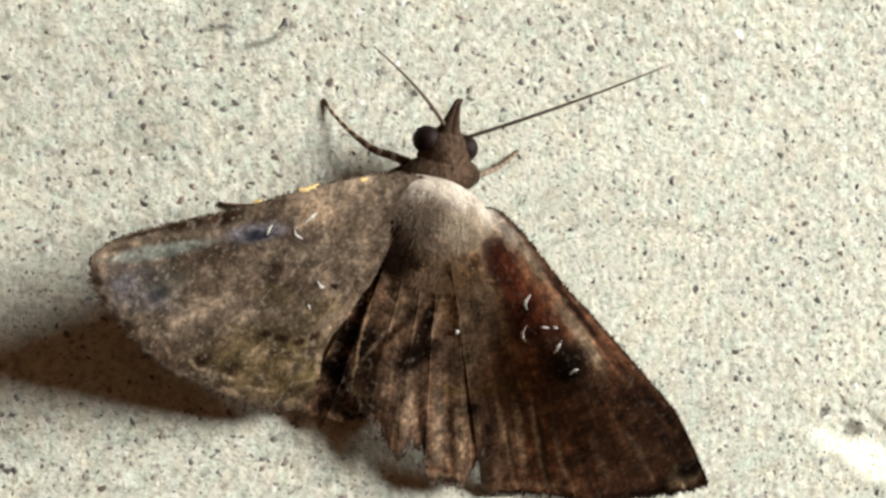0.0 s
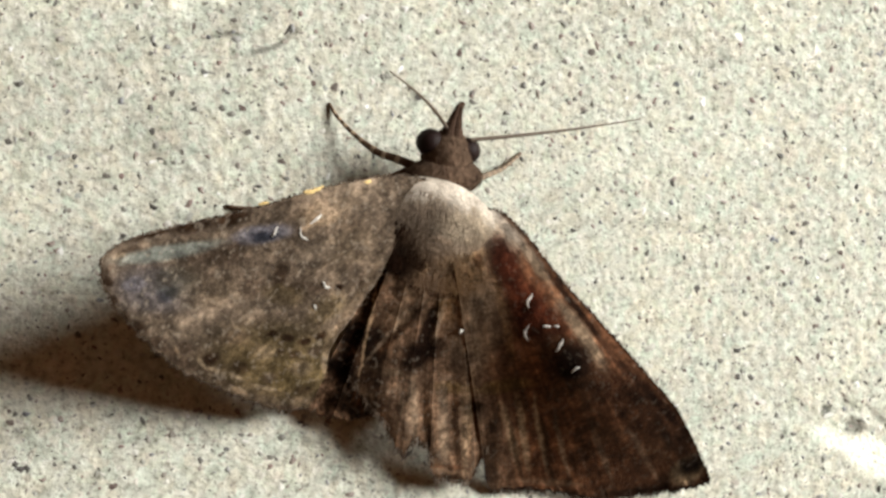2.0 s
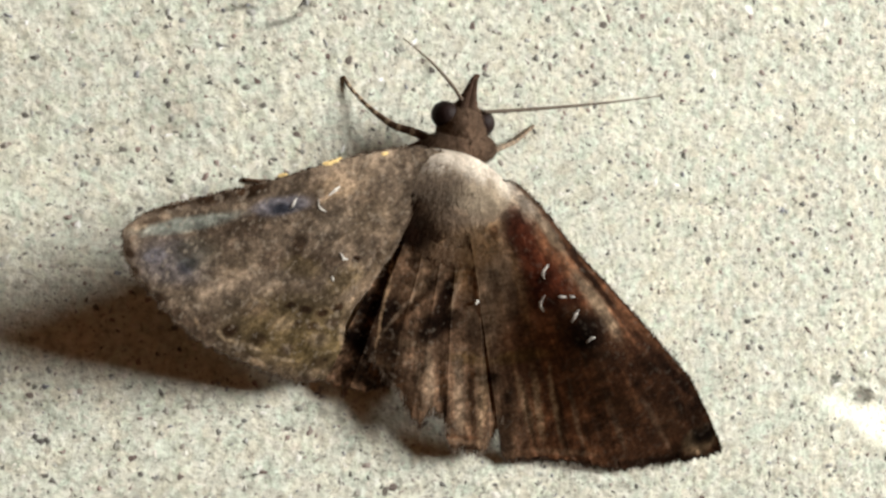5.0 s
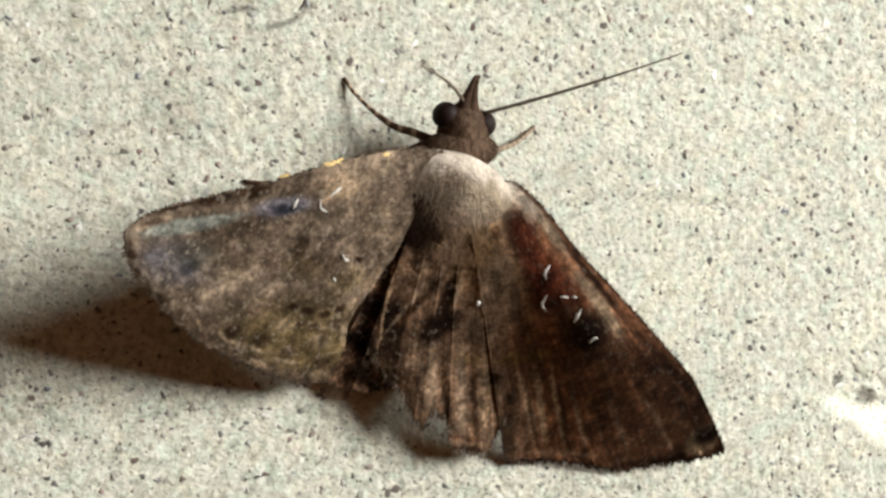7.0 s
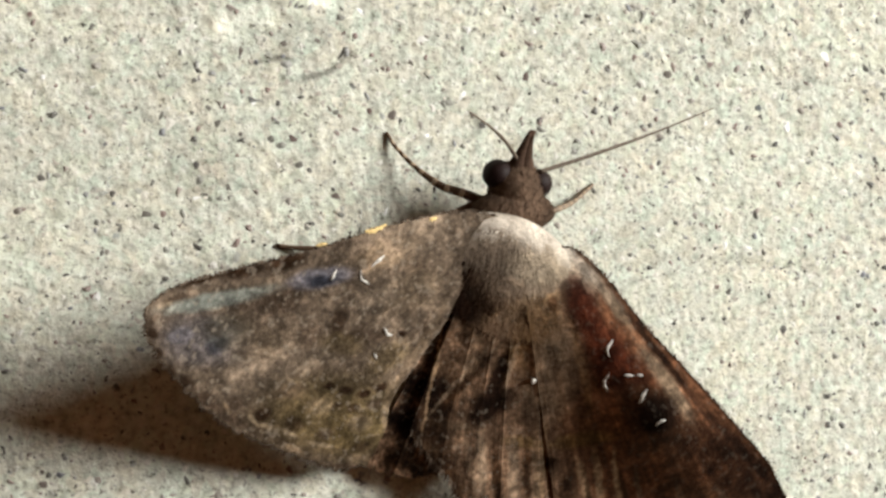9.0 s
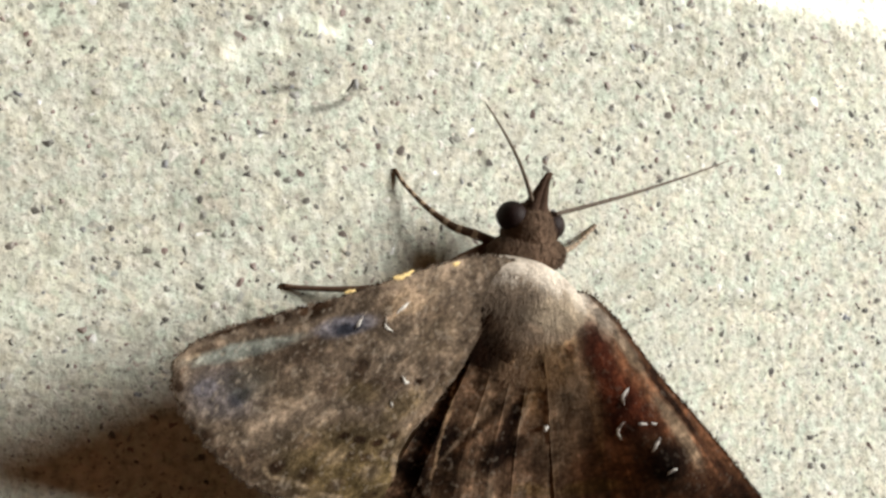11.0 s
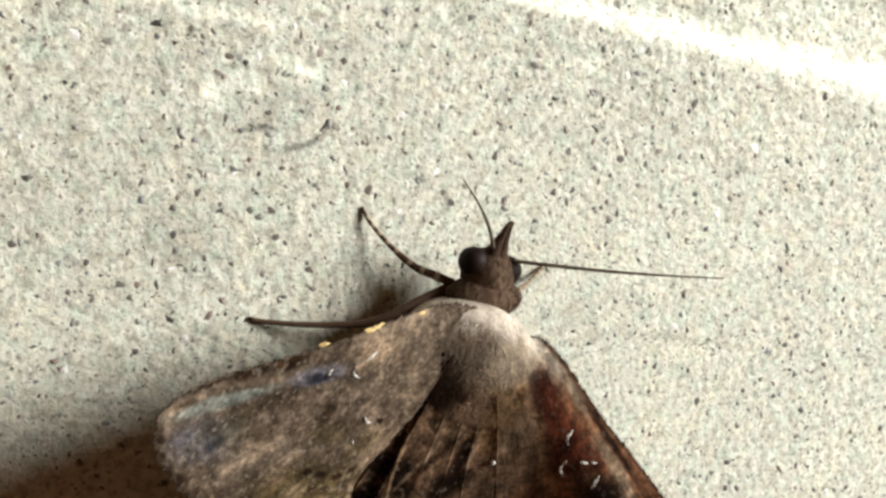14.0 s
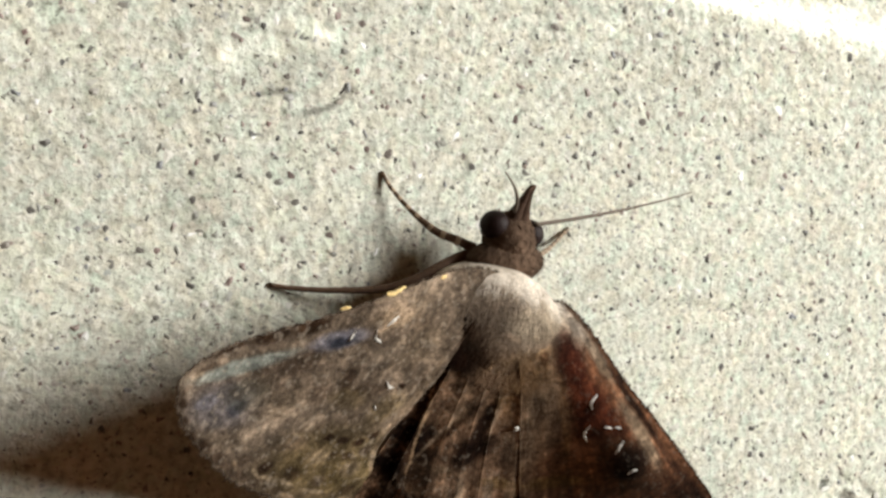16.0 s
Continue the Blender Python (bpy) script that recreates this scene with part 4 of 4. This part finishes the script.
def build_thorax():
    """A low dome that sinks into the wing roots at its sides and drops steeply at the collar."""
    nr, na = 60, 120
    r, a = np.meshgrid(np.linspace(0, 1, nr), np.linspace(0, 2 * np.pi, na, endpoint=False), indexing="ij")
    x, y = thorax_plan(r, a)
    z = back_height(x, y) + 0.014 * (1 - r ** 2.5) - 0.008 - 0.22 * np.clip((r - 0.80) / 0.20, 0, 1) ** 2 * np.clip(np.sin(a) * 1.6, 0, 1)
    z = z + 0.02 * (value_noise(x * 12 + 30, y * 12 + 30, 75, 3) - 0.5)
    top = np.stack([x, y, z], -1).reshape(-1, 3)
    skirt = np.stack([x[-1] * 0.97 + 0.03 * THORAX_CENTRE[0], y[-1] * 0.97 + 0.03 * THORAX_CENTRE[1], np.full(na, 0.16)], -1)
    faces = []
    for i in range(nr):
        for j in range(na):
            k = (j + 1) % na
            faces.append((i * na + j, (i + 1) * na + j, (i + 1) * na + k, i * na + k))
    v = np.concatenate([top, skirt])
    big = value_noise(v[:, 0] * 11 + 40, v[:, 1] * 11 + 40, 71, 3)
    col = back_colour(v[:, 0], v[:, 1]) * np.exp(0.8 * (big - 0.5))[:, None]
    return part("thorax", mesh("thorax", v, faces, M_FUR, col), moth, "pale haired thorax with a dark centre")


thorax = build_thorax()
abdomen = body_part("abdomen", (-0.04, -0.36, 0.13), (0.13, 0.52, 0.12), (0.06, 0.042, 0.03), [], 53, "brown haired abdomen", 0.2)
HEAD_BROWN = (0.108, 0.070, 0.048)
neck = body_part("neck", (0.105, 0.635, 0.33), (0.245, 0.125, 0.14), HEAD_BROWN, [], 54, "brown haired neck collar", 0.12)
head = body_part("head", (0.125, 0.755, 0.33), (0.165, 0.17, 0.14), HEAD_BROWN, [], 55, "brown haired head", 0.15)


def strands(root, out, run, length, width, colours, name, host, label, curl=0.07):
    """Flat hairs from their roots along run, each bowed a little away from the skin."""
    n = len(root)
    run = run - out * (run * out).sum(1)[:, None]
    run /= np.linalg.norm(run, axis=1)[:, None] + 1e-9
    side = np.cross(out, run) * width[:, None]
    mid, tip = root + run * length * 0.5 + out * length * curl, root + run * length + out * length * curl * 0.4
    v = np.stack([root - side, root + side, mid + side * 0.8, mid - side * 0.8, tip], 1).reshape(-1, 3)
    k = (np.arange(n) * 5)[:, None]
    faces = [tuple(f) for f in (k + np.array([0, 1, 2, 3]))] + [tuple(f) for f in (k + np.array([3, 2, 4]))]
    ob = part(name, mesh(name, v, faces, M_FUR, np.repeat(colours, 5, 0)), host, label)
    return tagged(ob, kind="stuff")


def hair(name, host, centre, radii, count, length, flow, base, spots, seed, label):
    """Short flat hairs that lie back along a rounded body."""
    rng = np.random.default_rng(seed)
    d = rng.normal(size=(count * 3, 3))
    d /= np.linalg.norm(d, axis=1)[:, None]
    d = d[d[:, 2] > -0.15][:count]
    n = len(d)
    root = np.asarray(centre) + d * np.asarray(radii) * 0.985
    out = d / np.asarray(radii)
    out /= np.linalg.norm(out, axis=1)[:, None]
    run = np.asarray(flow, float) + rng.normal(0, 0.35, (n, 3))
    col = coat(root, base, spots, seed) * rng.uniform(0.88, 1.12, (n, 1))
    return strands(root, out, run, length * rng.uniform(0.5, 1.2, n)[:, None], rng.uniform(0.003, 0.006, n), col, name, host, label)


def back_hair(count, length, seed):
    """The thorax's coat: hair that fans back from the collar and runs out over the wing roots."""
    rng = np.random.default_rng(seed)
    r, a = np.sqrt(rng.uniform(0, 1.12, count)), rng.uniform(0, 2 * np.pi, count)
    x, y = thorax_plan(np.where(np.sin(a) > 0.2, np.minimum(r, 0.99), r), a)
    e = 0.01
    slope = np.stack([back_height(x - e, y) - back_height(x + e, y), back_height(x, y - e) - back_height(x, y + e), np.full(count, 2 * e)], 1)
    out = slope / np.linalg.norm(slope, axis=1)[:, None]
    z = back_height(x, y) + 0.014 * (1 - r ** 2.5) - 0.010 - 0.22 * np.clip((r - 0.80) / 0.20, 0, 1) ** 2 * np.clip(np.sin(a) * 1.6, 0, 1)
    z = np.where(r > 0.93, np.maximum(z, back_height(x, y) + 0.004) * (np.sin(a) <= 0.2) + z * (np.sin(a) > 0.2), z)
    run = np.stack([0.9 * (x - THORAX_CENTRE[0]), -0.55 - 0.3 * np.abs(x), 0.04 + 0 * x], 1) + rng.normal(0, 0.13, (count, 3))
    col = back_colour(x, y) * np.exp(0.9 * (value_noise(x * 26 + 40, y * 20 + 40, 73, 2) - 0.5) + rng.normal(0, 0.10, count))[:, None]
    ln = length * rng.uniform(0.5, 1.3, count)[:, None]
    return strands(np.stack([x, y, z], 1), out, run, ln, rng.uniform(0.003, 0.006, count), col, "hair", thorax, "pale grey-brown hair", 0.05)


back_hair(11000, 0.075, 61)
hair("hair", neck, (0.105, 0.635, 0.33), (0.245, 0.125, 0.14), 1500, 0.06, (0, -0.8, 0.1), HEAD_BROWN, [], 63, "short brown hair")
hair("hair", head, (0.125, 0.755, 0.33), (0.165, 0.17, 0.14), 1500, 0.06, (0, 0.8, 0.3), HEAD_BROWN, [], 62, "short brown hair")
for place in ((0.006, 0.842, 0.36), (0.250, 0.795, 0.34)):
    v, f = ellipsoid(place, (0.089, 0.087, 0.09), 36, 24)
    part("eye", mesh("eye", v, f, M_EYE), moth, "dark round compound eye")
for dx in (-0.020, 0.020):
    v, f = tube([(0.128 + dx * 1.6, 0.80, 0.34), (0.140 + dx * 1.2, 0.90, 0.39), (0.152 + dx * 0.8, 0.98, 0.43), (0.168 + dx * 0.5, 1.05, 0.46), (0.190 + dx * 0.4, 1.085, 0.462)], (0.075, 0.060, 0.036, 0.021, 0.012), 36, 12)
    part("palp", mesh("palp", v, f, M_FUR, coat(v, (0.062, 0.038, 0.027), [], 58)), moth, "upturned brown palp")
for points, radii in (([(-0.07, 0.70, 0.27), (-0.19, 0.745, 0.255), (-0.29, 0.785, 0.20), (-0.413, 0.893, 0.11), (-0.52, 1.02, 0.04), (-0.57, 1.11, 0.006)], (0.030, 0.026, 0.022, 0.015, 0.012, 0.011)),
                      ([(-0.07, 0.68, 0.26), (-0.25, 0.60, 0.26), (-0.455, 0.49, 0.23), (-0.626, 0.44, 0.17), (-0.908, 0.423, 0.09), (-1.118, 0.428, 0.03), (-1.216, 0.441, 0.006)], (0.034, 0.032, 0.03, 0.022, 0.018, 0.016, 0.014)),
                      ([(0.33, 0.62, 0.20), (0.45, 0.66, 0.15), (0.58, 0.71, 0.06), (0.727, 0.82, 0.006)], (0.022, 0.018, 0.013, 0.012))):
    v, f = tube(points, radii, 40, 10)
    pale = points[0][0] > 0.3
    limb = part("leg", mesh("leg", v, f, M_PALE_LEG if pale else M_LEG), moth, "thin pale brown leg" if pale else "thin brown leg with its foot on the concrete")
    line = spline(points, 101)
    size = np.interp(np.linspace(0, 1, 101), np.linspace(0, 1, len(radii)), radii)
    for at in () if len(points) == 7 else (14, 26, 38, 52, 62, 72, 80, 88):
        v, f = tube(line[at:at + 5], (size[at] * 1.05, size[at + 4] * 1.05), 6, 10)
        part("leg_band", mesh("leg_band", v, f, M_BAND), limb, "pale ring on the leg")


def antenna(base, length, bend, seed):
    """A thread of short joints that lies along its own x axis."""
    n = 60
    s = np.linspace(0, 1, n)
    pts = np.stack([length * s, bend * s ** 2, 0.03 * np.sin(np.pi * s)], 1)
    v, f = tube(pts, (0.013, 0.0115, 0.0095, 0.0065, 0.004), 120, 7)
    ob = part("antenna", mesh("antenna", v, f, M_ANT), moth, "long thin brown antenna")
    ob["base"] = [c * CM for c in base]
    return ob


ANT_RIGHT, ANT_LEFT = (0.246, 0.858, 0.42), (0.10, 0.93, 0.42)
antenna_right = antenna(ANT_RIGHT, 1.27, 0.06, 1)
antenna_left = antenna(ANT_LEFT, 1.15, 0.05, 2)


def swing(base, rows):
    """Rows of seconds, heading and rise in degrees, as poses."""
    return [(t, pose(base[0] * CM, base[1] * CM, base[2] * CM, 0, -rise, head_to)) for t, head_to, rise in rows]


def motions():
    walk(antenna_right, swing(ANT_RIGHT, [
        (0.0, 18, 18), (0.5, 25, 18), (1.0, -1, -8), (1.5, 15, 10), (2.0, 6, -8), (2.5, 14, -4), (3.0, 14, -8), (3.5, 8, -8), (4.0, 11, -8),
        (4.5, 16, 8), (5.0, 4, -4), (5.5, 12, 14), (6.0, 5, 0), (6.5, 2, -2), (7.0, 14, 22), (7.5, 7, 24), (8.0, 0, -4), (8.5, 15, 8), (9.0, 17, -8),
        (9.5, 3, 16), (10.0, 12, 4), (10.5, 4, 14), (11.0, 14, -4), (11.5, 6, 8), (12.0, 10, 0), (12.5, -2, -8), (13.0, -5, 0), (13.5, 9, 24),
        (14.0, -4, 22), (14.5, 8, 30), (15.0, 4, -4), (15.5, 3, 14), (16.0, 8, -8)]))
    walk(antenna_left, swing(ANT_LEFT, [
        (0.0, 151, 52), (0.5, 146, 42), (1.0, 138, 46), (1.5, 142, 42), (2.0, 158, 58), (2.5, 157, 50), (3.0, 151, 62), (3.5, 157, 52), (4.0, 152, 58),
        (4.5, 146, 50), (5.0, 157, 56), (5.5, 148, 48), (6.0, 154, 56), (6.5, 137, 48), (7.0, 169, 62), (7.5, 156, 56), (8.0, 137, 40), (8.5, 155, 58), (9.0, 163, 60),
        (9.5, 157, 54), (10.0, 147, 50), (10.5, 158, 58), (11.0, 145, 48), (11.5, 152, 56), (12.0, 157, 58), (12.5, 144, 38), (13.0, 131, 22), (13.5, 133, 30),
        (14.0, 147, 48), (14.5, 149, 32), (15.0, 142, 40), (15.5, 148, 48), (16.0, 155, 56)]))


motions()
